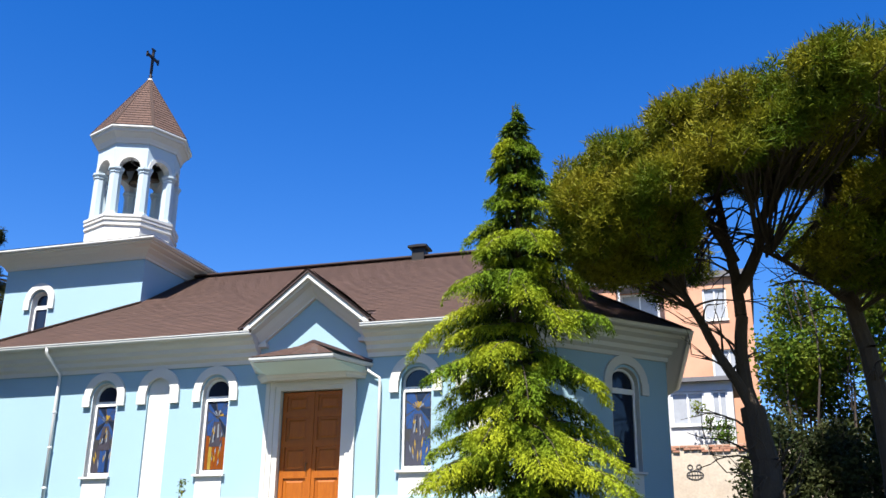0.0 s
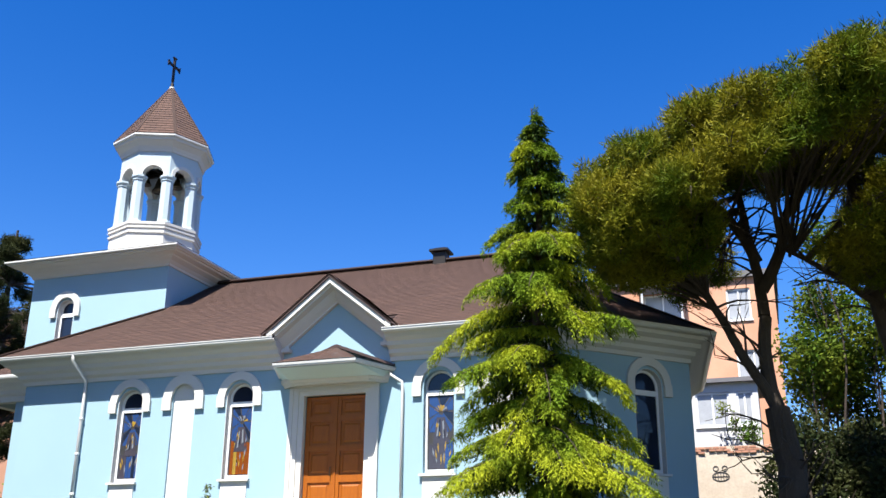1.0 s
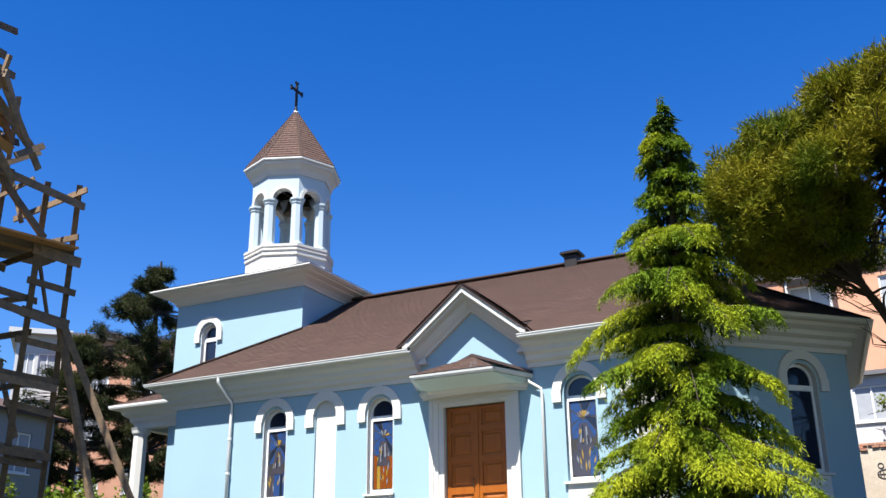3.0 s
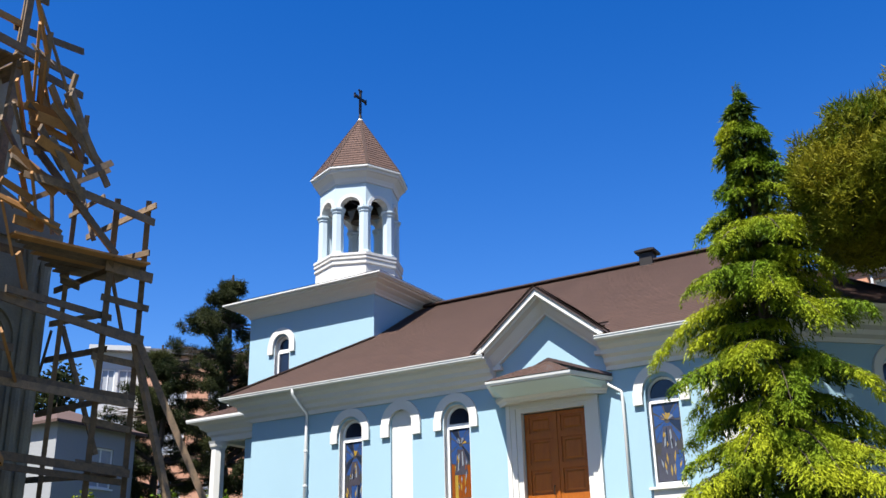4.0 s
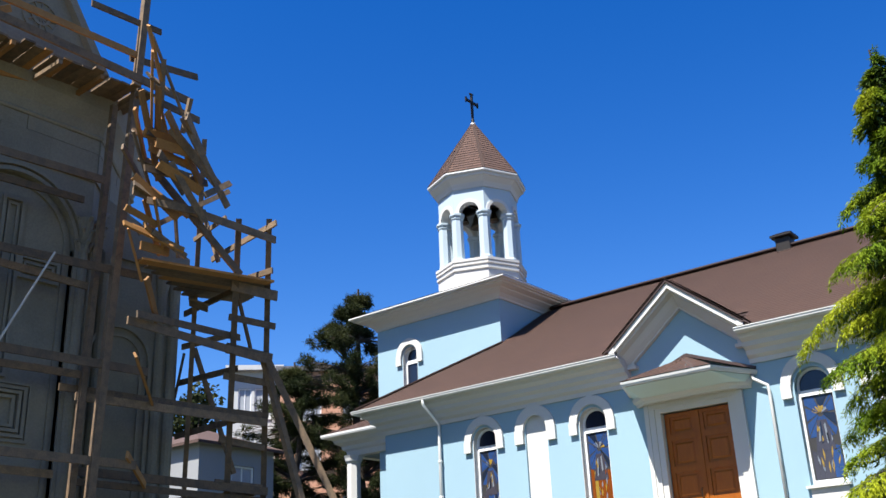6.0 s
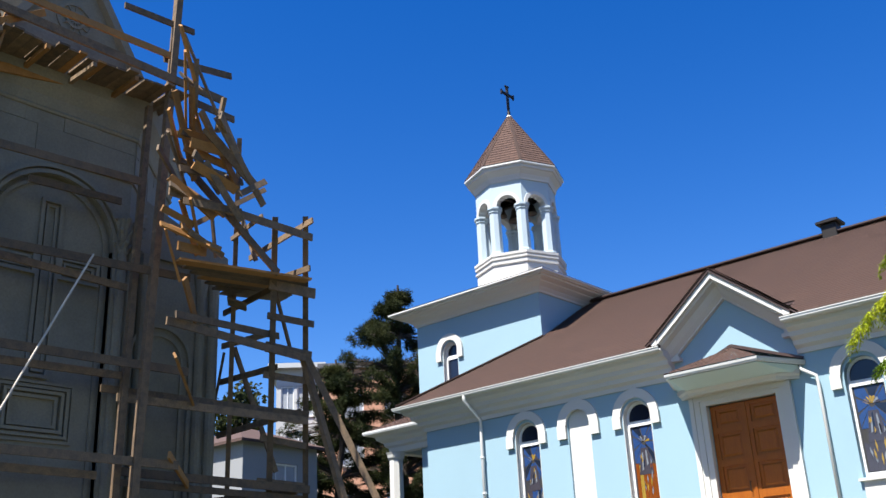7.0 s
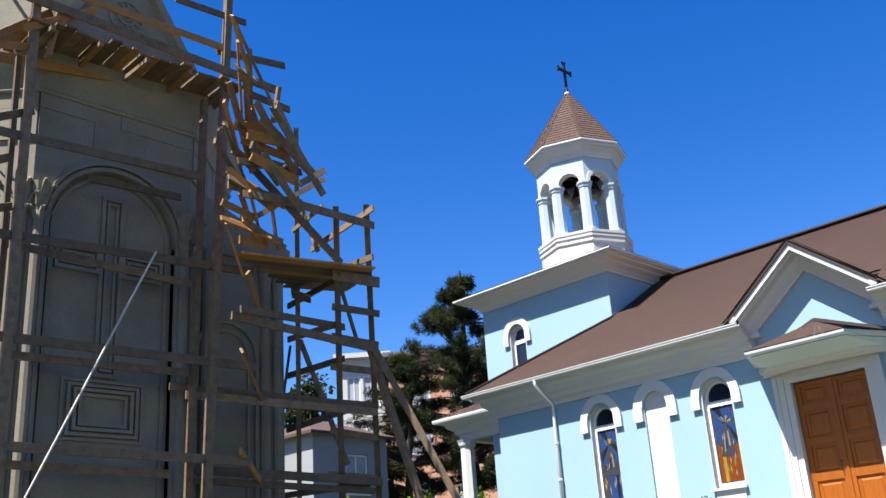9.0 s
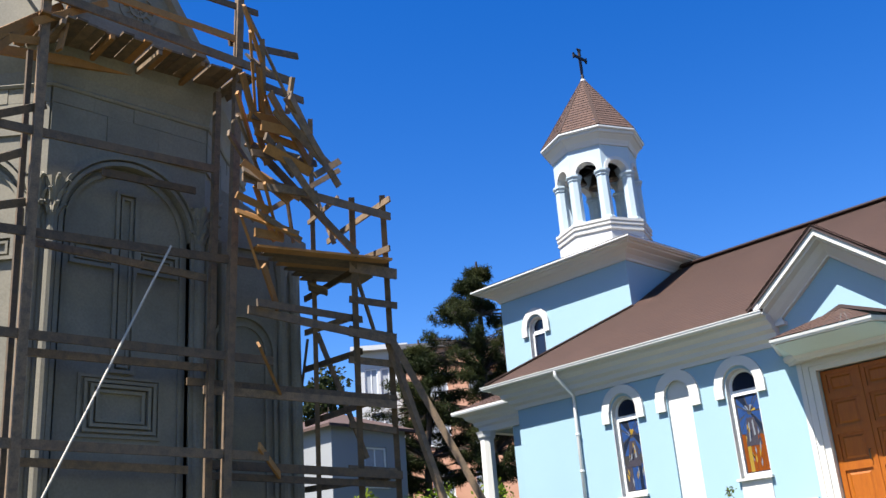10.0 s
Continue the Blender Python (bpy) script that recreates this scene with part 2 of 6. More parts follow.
def wall(bm, m, u0, u1, v0, v1, openings, depth):
    """A wall of some thickness with arched (r > 0) or square openings: (centre, width, bottom, spring, arched)."""
    def pr(pts):
        prism(bm, [m @ Vector((u, 0, v)) for u, v in pts], m.to_3x3() @ Vector((0, depth, 0)))
    u = u0
    for c, w, b, s, arched in sorted(openings):
        lo, hi = c - w / 2, c + w / 2
        if lo > u:
            pr([(u, v0), (lo, v0), (lo, v1), (u, v1)])
        if b > v0:
            pr([(lo, v0), (hi, v0), (hi, b), (lo, b)])
        if arched:
            ap = arch_points(c, w / 2, s)
            for p, q in zip(ap, ap[1:]):
                pr([p, q, (q[0], v1), (p[0], v1)])
        else:
            pr([(lo, s), (hi, s), (hi, v1), (lo, v1)])
        u = hi
    if u1 > u:
        pr([(u, v0), (u1, v0), (u1, v1), (u, v1)])
    bmesh.ops.remove_doubles(bm, verts=bm.verts[:], dist=0.0005)


def clip(pts, k, lim, keep_above):
    out = []
    for i, p in enumerate(pts):
        q = pts[(i + 1) % len(pts)]
        pi, qi = (p[k] >= lim) == keep_above, (q[k] >= lim) == keep_above
        if pi:
            out.append(p)
        if pi != qi:
            t = (lim - p[k]) / (q[k] - p[k])
            out.append((p[0] + (q[0] - p[0]) * t, p[1] + (q[1] - p[1]) * t))
    return out


def shingled(bm, pts, course=0.145, lift=0.014):
    """Overlapping courses of shingles on a flat roof facet; the first two points are its eave."""
    p = [Vector(q) for q in pts]
    uvl = bm.loops.layers.uv.verify()
    ex = (p[1] - p[0]).normalized()
    nz = ex.cross(p[2] - p[0]).normalized()
    if nz.z < 0:
        nz = -nz
    ey = nz.cross(ex)
    if ey.z < 0:
        ey = -ey
    flat = [((q - p[0]).dot(ex), (q - p[0]).dot(ey)) for q in p]
    top = max(v for _, v in flat)
    v = 0.0
    while v < top - 1e-4:
        c = clip(clip(flat, 1, v, True), 1, min(v + course, top), False)
        if len(c) > 2:
            vs = [bm.verts.new(p[0] + ex * a + ey * b + nz * (lift * (1 - (b - v) / course) + 0.02)) for a, b in c]
            try:
                f = bm.faces.new(vs)
            except ValueError:
                f = None
            if f:
                f.normal_update()
                if f.normal.dot(nz) < 0:
                    f.normal_flip()
                for lp in f.loops:
                    co = lp.vert.co - p[0]
                    lp[uvl].uv = (co.dot(ex) + 40, co.dot(ey) + 40.0)
        v += course


def slab(bm, pts, t=0.06):
    """A thin roof slab under the shingles."""
    prism(bm, pts, (0, 0, -t))


# ---- ground ----
def smooth01(t):
    t = max(0.0, min(1.0, t))
    return t * t * (3 - 2 * t)


def ground_height(x, y):
    z = -3.05 + 2.5 * smooth01((y + 19.0) / 14.0)
    z += 3.55 * smooth01((y - 17.1) / 0.6) * smooth01((x - 2.0) / 2.0)
    z += 2.5 * smooth01((-x - 16.0) / 20.0) * smooth01((y + 8) / 10.0)
    r = math.hypot(x, y)
    return z + 5.0 * smooth01((r - 45.0) / 80.0) * (1 if y > -5 else 0)


def make_ground():
    axis = [-900, -400, -200, -120, -80, -60, -50] + [-46 + 2.0 * i for i in range(15)] + [-16 + 1.0 * i for i in range(50)] + [36, 40, 46, 54, 66, 80, 120, 200, 400, 900]
    bm = bmesh.new()
    grid = [[bm.verts.new((x, y, ground_height(x, y) + 0.04 * noise.noise((x * 0.7, y * 0.7, 0)))) for x in axis] for y in axis]
    for j in range(len(axis) - 1):
        for i in range(len(axis) - 1):
            bm.faces.new((grid[j][i], grid[j][i + 1], grid[j + 1][i + 1], grid[j + 1][i]))
    tagged(part("ground", bm, GRASS, smooth=True), "sloping ground of dry grass and earth", "ground", kind="structure")


make_ground()

# ---- the church ----
EAVE, OUT = 4.22, 0.6            # height of the eave and its overhang
XL, XR, YB = -9.12, 8.1, 11.0    # left wall, right wall, back wall
CH = 2.3                         # chamfer of the apse
RIDGE_Y, RIDGE_Z = 5.45, 7.86
church = thing("church", "pale blue rendered church with white trim and brown shingled roofs", "church")

FRONT = wall_frame((0, 0, 0), (1, 0))
WIN_X, NICHE_X = (-5.73, -2.56, 2.62, 5.76), (-4.16, 4.18)
WIN = (0.74, 0.98, 2.96)         # width, bottom, spring line
openings = [(x, WIN[0], WIN[1], WIN[2], True) for x in WIN_X if x < 5] + [(x, 0.64, 0.40, 3.10, True) for x in NICHE_X] + [(0, 1.62, 0.0, 2.92, False)]
bm = bmesh.new()
wall(bm, FRONT, XL, XR - CH, -0.8, EAVE - 0.2, openings, 0.42)
part("front_wall", bm, BLUE, church)
CHAMFER = wall_frame((XR - CH, 0, 0), (1, 1))
CH_LEN = CH * math.sqrt(2)
bm = bmesh.new()
wall(bm, CHAMFER, 0, CH_LEN, -0.8, EAVE - 0.2, [(CH_LEN / 2 + 0.38, 0.80, WIN[1], WIN[2], True)], 0.42)
part("apse_wall", bm, BLUE, church)
bm = bmesh.new()
box(bm, (XL, 0.42, -0.8), (XL + 0.42, YB, EAVE - 0.2))
part("end_wall", bm, BLUE, church)
bm = bmesh.new()
prism(bm, [(XR - 0.42, CH + 0.15, -0.4), (XR, CH, -0.4), (XR - 0.75, YB - CH, -0.4), (XR - CH, YB, -0.4), (XL + 0.42, YB, -0.4), (XL + 0.42, YB - 0.42, -0.4), (XR - CH - 0.2, YB - 0.42, -0.4), (XR - 1.2, YB - CH - 0.2, -0.4)], (0, 0, EAVE + 0.2))
part("back_wall", bm, BLUE, church)
bm = bmesh.new()
sweep(bm, [(-0.85 - 0.4, 0), (XL, 0), (XL, YB)][::-1], [(0, -0.9), (0.09, -0.9), (0.09, 0.36), (0.05, 0.42), (0, 0.42)])
part("plinth", bm, BLUE, church)
bm = bmesh.new()
sweep(bm, [(1.25, 0), (XR - CH, 0), (XR, CH), (XR - 0.75, YB - CH)], [(0, -0.9), (0.09, -0.9), (0.09, 0.36), (0.05, 0.42), (0, 0.42)])
part("plinth", bm, BLUE, church)

# stepped cornice and gutters
CORNICE = [(-0.02, EAVE - 0.62), (0.05, EAVE - 0.62), (0.06, EAVE - 0.52), (0.16, EAVE - 0.46), (0.18, EAVE - 0.36), (0.30, EAVE - 0.30), (0.32, EAVE - 0.20), (0.46, EAVE - 0.13), (0.48, EAVE - 0.05), (0.56, EAVE - 0.03), (0.56, EAVE), (-0.02, EAVE)]
GUTTER = [(0.555, EAVE + 0.0), (0.575, EAVE - 0.035), (0.63, EAVE - 0.045), (0.665, EAVE - 0.015), (0.67, EAVE + 0.03), (0.685, EAVE + 0.035), (0.685, EAVE + 0.055), (0.655, EAVE + 0.055), (0.65, EAVE + 0.0), (0.60, EAVE - 0.02), (0.57, EAVE + 0.015)]
LEFT_PATH = [(XL, YB), (XL, 0), (-1.42, 0)]
RIGHT_PATH = [(1.42, 0), (XR - CH, 0), (XR, CH), (XR - 0.75, YB - CH), (XR - CH, YB), (XL, YB)]
for path in (LEFT_PATH, RIGHT_PATH):
    bm = bmesh.new()
    sweep(bm, path, CORNICE)
    part("cornice", bm, WHITE, church, "white stepped plaster cornice")
    bm = bmesh.new()
    sweep(bm, path, GUTTER)
    part("gutter", bm, METAL_W, church, "white metal roof gutter")

# main roof
ZE = EAVE + 0.06
E0, E1 = Vector((XL - OUT, -OUT, ZE)), Vector((XR - CH + 0.25, -OUT, ZE))
E2, E3 = Vector((XR + OUT, CH - 0.25, ZE)), Vector((XR + OUT - 0.75, YB - CH + 0.25, ZE))
E4, E5 = Vector((XR - CH + 0.25, YB + OUT, ZE)), Vector((XL - OUT, YB + OUT, ZE))
SLOPE = (RIDGE_Z - ZE) / (RIDGE_Y + OUT)
HIP = Vector((-7.03, 2.86, ZE + SLOPE * (2.86 + OUT)))
HIP_B = Vector((-7.03, 2 * RIDGE_Y - 2.86, HIP.z))
R0, R1 = Vector((-7.03, RIDGE_Y, RIDGE_Z)), Vector((2.9, RIDGE_Y, RIDGE_Z))
def on_front(x, y):
    return Vector((x, y, ZE + SLOPE * (y + OUT)))


GW = 1.46
facets = [[E0, on_front(-GW, -OUT), on_front(-GW, RIDGE_Y), R0, HIP], [on_front(-GW, 0.3), on_front(GW, 0.3), on_front(GW, RIDGE_Y), on_front(-GW, RIDGE_Y)], [on_front(GW, -OUT), E1, R1, on_front(GW, RIDGE_Y)],
          [E1, E2, R1], [E2, E3, R1], [E3, E4, R1], [E4, E5, HIP_B, R0, R1], [E5, E0, HIP, HIP_B]]
main_roof = holder("main_roof", church, "brown shingled hipped roof")
for f in facets:
    bm = bmesh.new()
    shingled(bm, f, 0.145, 0.014)
    tagged(part("shingle_covering", bm, SHINGLE, main_roof), kind="stuff")
    bm = bmesh.new()
    slab(bm, f, 0.05)
    part("roof_deck", bm, DARK_EDGE, main_roof)
bm = bmesh.new()
for a, b in ((R0, R1), (R1, E1), (R1, E2), (HIP, E0)):
    up = Vector((0, 0, 0.045))
    beam(bm, a + up, b + up, 0.26, 0.035)
part("ridge_cap", bm, SHINGLE, main_roof)
bm = bmesh.new()
beam(bm, R0 + Vector((0, -0.06, 0.07)), R1 + Vector((0, -0.06, 0.07)), 0.20, 0.04)
part("ridge_strip", bm, DARK_EDGE, main_roof, "dark metal ridge strip")

# flue on the ridge
flue = holder("roof_flue", church)
bm = bmesh.new()
soft_box(bm, (0.61, RIDGE_Y - 0.2, RIDGE_Z - 0.3), (1.01, RIDGE_Y + 0.2, RIDGE_Z + 0.30), 0.015)
part("shaft", bm, BLACK, flue)
bm = bmesh.new()
soft_box(bm, (0.51, RIDGE_Y - 0.3, RIDGE_Z + 0.30), (1.11, RIDGE_Y + 0.3, RIDGE_Z + 0.37), 0.015)
lathe(bm, [(0.42, RIDGE_Z + 0.37), (0.16, RIDGE_Z + 0.46)], 4, (0.81, RIDGE_Y, 0), math.pi / 4)
part("cap", bm, BLACK, flue)


# windows
def hood(m, c, spring, r_in, r_out, ear, parent, proud=0.07):
    """An arched white label moulding with straight ears."""
    bm = bmesh.new()
    a, b = arch_points(c, r_in, spring, 16), arch_points(c, r_out, spring, 16)
    push = m.to_3x3() @ Vector((0, proud + 0.004, 0))
    for i in range(16):
        prism(bm, [m @ Vector((u, -proud, v)) for u, v in (a[i], a[i + 1], b[i + 1], b[i])], push)
    for s in (-1, 1):
        lo, hi = sorted((c + s * r_in * 1.02, c + s * (r_out + 0.015)))
        prism(bm, [m @ Vector((u, -proud - 0.012, v)) for u, v in ((lo, spring - ear), (hi, spring - ear), (hi, spring + 0.01), (lo, spring + 0.01))], push)
    bmesh.ops.remove_doubles(bm, verts=bm.verts[:], dist=0.0005)
    return part("hood", bm, WHITE, parent, "white arched plaster label moulding")


def stained(m, c, w, b, top, dep, parent, seed, warm):
    """A leaded picture window of coloured pieces: rays above, a pale upright shape, wheat below."""
    rnd = random.Random(seed)
    mats = [GL_DARK, GL_BLUE, GL_PALE, GL_AMBER, GL_GOLD, GL_GREY, LEAD]
    h = top - b
    bm = bmesh.new()
    push = m.to_3x3() @ Vector((0, 0.008, 0))
    def pc(pts, mi, d):
        prism(bm, [m @ Vector((c + u * w / 2, dep - d, b + v * h)) for u, v in pts], push, mi)
    pc([(-1, 0), (1, 0), (1, 1), (-1, 1)], 6, 0)
    pc([(-0.62, 0.34), (0.62, 0.34), (0.30, 0.70), (-0.30, 0.70)], 5, 0.007)      # a broad grey robe shape
    n = 11
    for i in range(n):                       # rays round the top
        a0, a1 = math.pi * 2 * (i + 0.08) / n, math.pi * 2 * (i + 0.92) / n
        pts = []
        for a, r in ((a0, 0.2), (a1, 0.2), (a1, 1.6), (a0, 1.6)):
            pts.append((max(-0.9, min(0.9, r * math.cos(a))), max(0.50, min(0.985, 0.78 + 0.22 * r * math.sin(a)))))
        try:
            pc(pts, rnd.choice((1, 1, 1, 0)), 0.004)
        except ValueError:
            pass
    for i in range(7):                       # a burst of pale and gold splinters
        a0 = math.pi * (i + 0.5) / 7
        u, v = 0.42 * math.cos(a0), 0.78 + 0.075 * math.sin(a0)
        pc([(0.1 * math.cos(a0), 0.78), (u + 0.10, v - 0.012), (u * 1.25, v + 0.02), (u - 0.10, v + 0.012)], rnd.choice((2, 4, 5)), 0.008)
    for i in range(6):                       # broken upright slivers in the middle
        u = -0.45 + 0.16 * i + rnd.uniform(-0.04, 0.04)
        v0, v1 = rnd.uniform(0.38, 0.46), rnd.uniform(0.56, 0.72) - abs(u) * 0.15
        pc([(u - 0.07, v0), (u + 0.07, v0 + 0.02), (u + 0.05 - u * 0.3, v1), (u - 0.05 - u * 0.3, v1 - 0.02)], (5, 2, 0, 5, 2, 5)[i], 0.010)
    for i in range(6):                       # ground pieces below
        u0, u1 = -0.9 + i * 0.30, -0.9 + (i + 1) * 0.30 - 0.02
        v = (0.46 if warm else 0.34) + 0.07 * rnd.random()
        pc([(u0, 0.015), (u1, 0.015), (u1, v - 0.02), (u0, v)], rnd.choice((3, 3, 4) if warm else (5, 5, 0, 1)), 0.004)
    for i in range(9):                       # ears of wheat
        u, v, l = rnd.uniform(-0.75, 0.75), rnd.uniform(0.05, 0.25), rnd.uniform(0.08, 0.16)
        s = u * 0.25
        pc([(u, v), (u + 0.06 + s * 0.4, v + l * 0.5), (u + s, v + l), (u - 0.06 + s * 0.4, v + l * 0.5)], rnd.choice((4, 2, 4)), 0.010)
    for i in range(4):
        u, v = rnd.uniform(-0.5, 0.5), rnd.uniform(0.4, 0.6)
        pc([(u, v), (u + 0.12, v + 0.03), (u + 0.05, v + 0.08)], rnd.choice((3, 4, 2)), 0.013)
    return part("stained_pane", bm, mats, parent, "leaded stained glass pane in blue, amber and gold")


def church_window(m, c, w, b, spring, seed, warm, plain=False, hood_r=0.6, ear=0.27, dep=0.15, apron=True, transom=None):
    """Arched window: white frame with a transom, glass, label moulding, sill and apron."""
    t = 0.07
    r = w / 2
    tr = transom if transom else spring - 0.14
    bm = bmesh.new()
    push = m.to_3x3() @ Vector((0, 0.07, 0))
    def pr(pts):
        prism(bm, [m @ Vector((u, dep, v)) for u, v in pts], push)
    for s in (-1, 1):
        lo, hi = sorted((c + s * r, c + s * (r - t)))
        pr([(lo, b), (hi, b), (hi, spring), (lo, spring)])
    a, d = arch_points(c, r - t, spring), arch_points(c, r, spring)
    for i in range(12):
        pr([a[i], a[i + 1], d[i + 1], d[i]])
    pr([(c - r + t, b), (c + r - t, b), (c + r - t, b + 0.11), (c - r + t, b + 0.11)])
    pr([(c - r + t, tr - 0.06), (c + r - t, tr - 0.06), (c + r - t, tr + 0.06), (c - r + t, tr + 0.06)])
    win = part("window", bm, UPVC, church, "arched window with a white frame")
    if plain:
        bm = bmesh.new()
        prism(bm, [m @ Vector((u, dep + 0.03, v)) for u, v in ((c - r + t, b + 0.11), (c + r - t, b + 0.11), (c + r - t, tr - 0.06), (c - r + t, tr - 0.06))], push * 0.2)
        part("pane", bm, GL_DARK, win, "dark clear pane")
    else:
        stained(m, c, 2 * (r - t), b + 0.11, tr - 0.06, dep + 0.035, win, seed, warm)
    bm = bmesh.new()
    prism(bm, [m @ Vector((u, dep + 0.03, v)) for u, v in [(c - r + t, tr + 0.06), (c + r - t, tr + 0.06)] + arch_points(c, r - t, spring, 12, 0, math.pi)], push * 0.2)
    part("fanlight_pane", bm, GL_DARK, win, "dark arched upper pane")
    bm = bmesh.new()                          # white lining of the reveal
    ao, ai = arch_points(c, r, spring), arch_points(c, r - 0.012, spring)
    deep = m.to_3x3() @ Vector((0, dep - 0.004, 0))
    for i in range(12):
        prism(bm, [m @ Vector((u, 0.002, v)) for u, v in (ai[i], ai[i + 1], ao[i + 1], ao[i])], deep)
    for s in (-1, 1):
        lo, hi = sorted((c + s * r, c + s * (r - 0.012)))
        prism(bm, [m @ Vector((u, 0.002, v)) for u, v in ((lo, b), (hi, b), (hi, spring), (lo, spring))], deep)
    part("reveal", bm, WHITE, win)
    hood(m, c, spring + 0.04, r + 0.02, hood_r, ear, win)
    bm = bmesh.new()
    prism(bm, [m @ Vector((u, -0.10, v)) for u, v in ((c - r - 0.05, b - 0.05), (c + r + 0.05, b - 0.05), (c + r + 0.05, b), (c - r - 0.05, b))], m.to_3x3() @ Vector((0, 0.10 + dep, 0)))
    part("sill", bm, WHITE, win, "white projecting window sill")
    if apron:
        bm = bmesh.new()
        prism(bm, [m @ Vector((u, -0.03, v)) for u, v in ((c - r + 0.02, 0.43), (c + r - 0.02, 0.43), (c + r - 0.02, b - 0.052), (c - r + 0.02, b - 0.052))], m.to_3x3() @ Vector((0, 0.034, 0)))
        part("apron", bm, WHITE, win)
    bm = bmesh.new()
    prism(bm, [m @ Vector((u, 0.40, v)) for u, v in ((c - r, b), (c + r, b), (c + r, spring + r), (c - r, spring + r))], m.to_3x3() @ Vector((0, 0.015, 0)))
    part("blind", bm, LEAD, win)


church_window(FRONT, WIN_X[0], *WIN, 3, False)
church_window(FRONT, WIN_X[1], *WIN, 5, True)
church_window(FRONT, WIN_X[2], 0.78, WIN[1] - 0.02, WIN[2], 8, False, hood_r=0.62)
church_window(CHAMFER, CH_LEN / 2 + 0.38, 0.80, WIN[1], WIN[2], 9, False, plain=True, hood_r=0.62)
for x in NICHE_X:                             # blind white niches
    bm = bmesh.new()
    pts = [(x - 0.32, 0.40), (x + 0.32, 0.40)] + arch_points(x, 0.32, 3.10, 12, 0, math.pi)
    prism(bm, [FRONT @ Vector((u, 0.06, v)) for u, v in pts], (0, 0.05, 0))
    niche = part("niche", bm, WHITE, church, "blind arched white niche")
    hood(FRONT, x, 3.05, 0.335, 0.58, 0.32, niche)

# door
for s in (-1, 1):
    bm = bmesh.new()
    for w0, w1, d in ((0.80, 0.93, 0.02), (0.93, 1.06, 0.06), (1.06, 1.16, 0.09)):
        x0, x1 = sorted((s * w0, s * w1))
        box(bm, (x0, -d, 0.0), (x1, 0.10, 2.90 + (w0 - 0.80)))
    part("door_jamb", bm, WHITE, church, "white stepped plaster door jamb")
bm = bmesh.new()
for z0, z1, d, hw in ((2.90, 3.00, 0.02, 0.93), (3.00, 3.10, 0.07, 1.06), (3.10, 3.22, 0.13, 1.18)):
    box(bm, (-hw, -d, z0), (hw, 0.10, z1))
part("door_head", bm, WHITE, church, "white stepped plaster door head")


def door_leaf(x0, x1, hinge):
    bm = bmesh.new()
    y0, y1 = 0.15, 0.21
    rows = [(2.42, 2.80), (1.72, 2.28), (1.02, 1.58), (0.16, 0.86)]
    st = 0.11
    box(bm, (x0, y0, 0.02), (x0 + st, y1, 2.88)), box(bm, (x1 - st, y0, 0.02), (x1, y1, 2.88))
    z = 0.02
    for a, b in sorted(rows):
        box(bm, (x0 + st, y0, z), (x1 - st, y1, a))
        z = b
    box(bm, (x0 + st, y0, z), (x1 - st, y1, 2.88))
    leaf = part("door", bm, WOOD, church, "varnished brown panelled door leaf")
    for a, b in rows:
        bm = bmesh.new()
        box(bm, (x0 + st, y0 + 0.035, a), (x1 - st, y1 - 0.005, b))
        c0, c1 = (x0 + st + 0.06, a + 0.06), (x1 - st - 0.06, b - 0.06)
        base = [(c0[0], y0 + 0.034, c0[1]), (c1[0], y0 + 0.034, c0[1]), (c1[0], y0 + 0.034, c1[1]), (c0[0], y0 + 0.034, c1[1])]
        g = 0.04
        topv = [(c0[0] + g, y0 + 0.012, c0[1] + g), (c1[0] - g, y0 + 0.012, c0[1] + g), (c1[0] - g, y0 + 0.012, c1[1] - g), (c0[0] + g, y0 + 0.012, c1[1] - g)]
        for i in range(4):
            poly(bm, [base[i], base[(i + 1) % 4], topv[(i + 1) % 4], topv[i]])
        poly(bm, topv)
        part("panel", bm, WOOD, leaf)
    return leaf


door_l = door_leaf(-0.80, -0.008, -1)
door_r = door_leaf(0.008, 0.80, 1)
bm = bmesh.new()
box(bm, (-0.03, 0.125, 0.02), (0.03, 0.16, 2.88))
part("meeting_strip", bm, WOOD, door_r)
bm = bmesh.new()
tube(bm, [(-0.10, 0.15, 1.0), (-0.10, 0.09, 1.0), (-0.10, 0.09, 1.2), (-0.10, 0.15, 1.2)], 0.012, 6)
part("handle", bm, BRONZE, door_l)

bm = bmesh.new()
box(bm, (-1.7, -1.3, -0.8), (1.7, 0.15, 0.0))
part("doorstep", bm, CREAM, church)

# canopy over the door
CZ = 3.40
cw = [(-1.50, 0.0), (-1.02, -1.2), (1.02, -1.2), (1.50, 0.0)]
canopy = holder("door_canopy", church, "white door canopy with a small brown roof")
bm = bmesh.new()
sweep(bm, cw, [(-0.03, CZ - 0.04), (0.025, CZ - 0.035), (0.03, CZ - 0.01), (0.045, CZ + 0.0), (0.055, CZ + 0.05), (0.01, CZ + 0.055), (-0.03, CZ + 0.03)])
part("gutter", bm, METAL_W, canopy)
bm = bmesh.new()
low = [(-1.36, 0.0), (-1.00, -0.34), (1.00, -0.34), (1.36, 0.0)]
mid = [(-1.46, 0.0), (-1.0, -1.16), (1.0, -1.16), (1.46, 0.0)]
for i in range(3):
    poly(bm, [(*mid[i], CZ - 0.05), (*mid[i + 1], CZ - 0.05), (*low[i + 1], CZ - 0.2), (*low[i], CZ - 0.2)])
poly(bm, [(*p, CZ - 0.05) for p in mid])
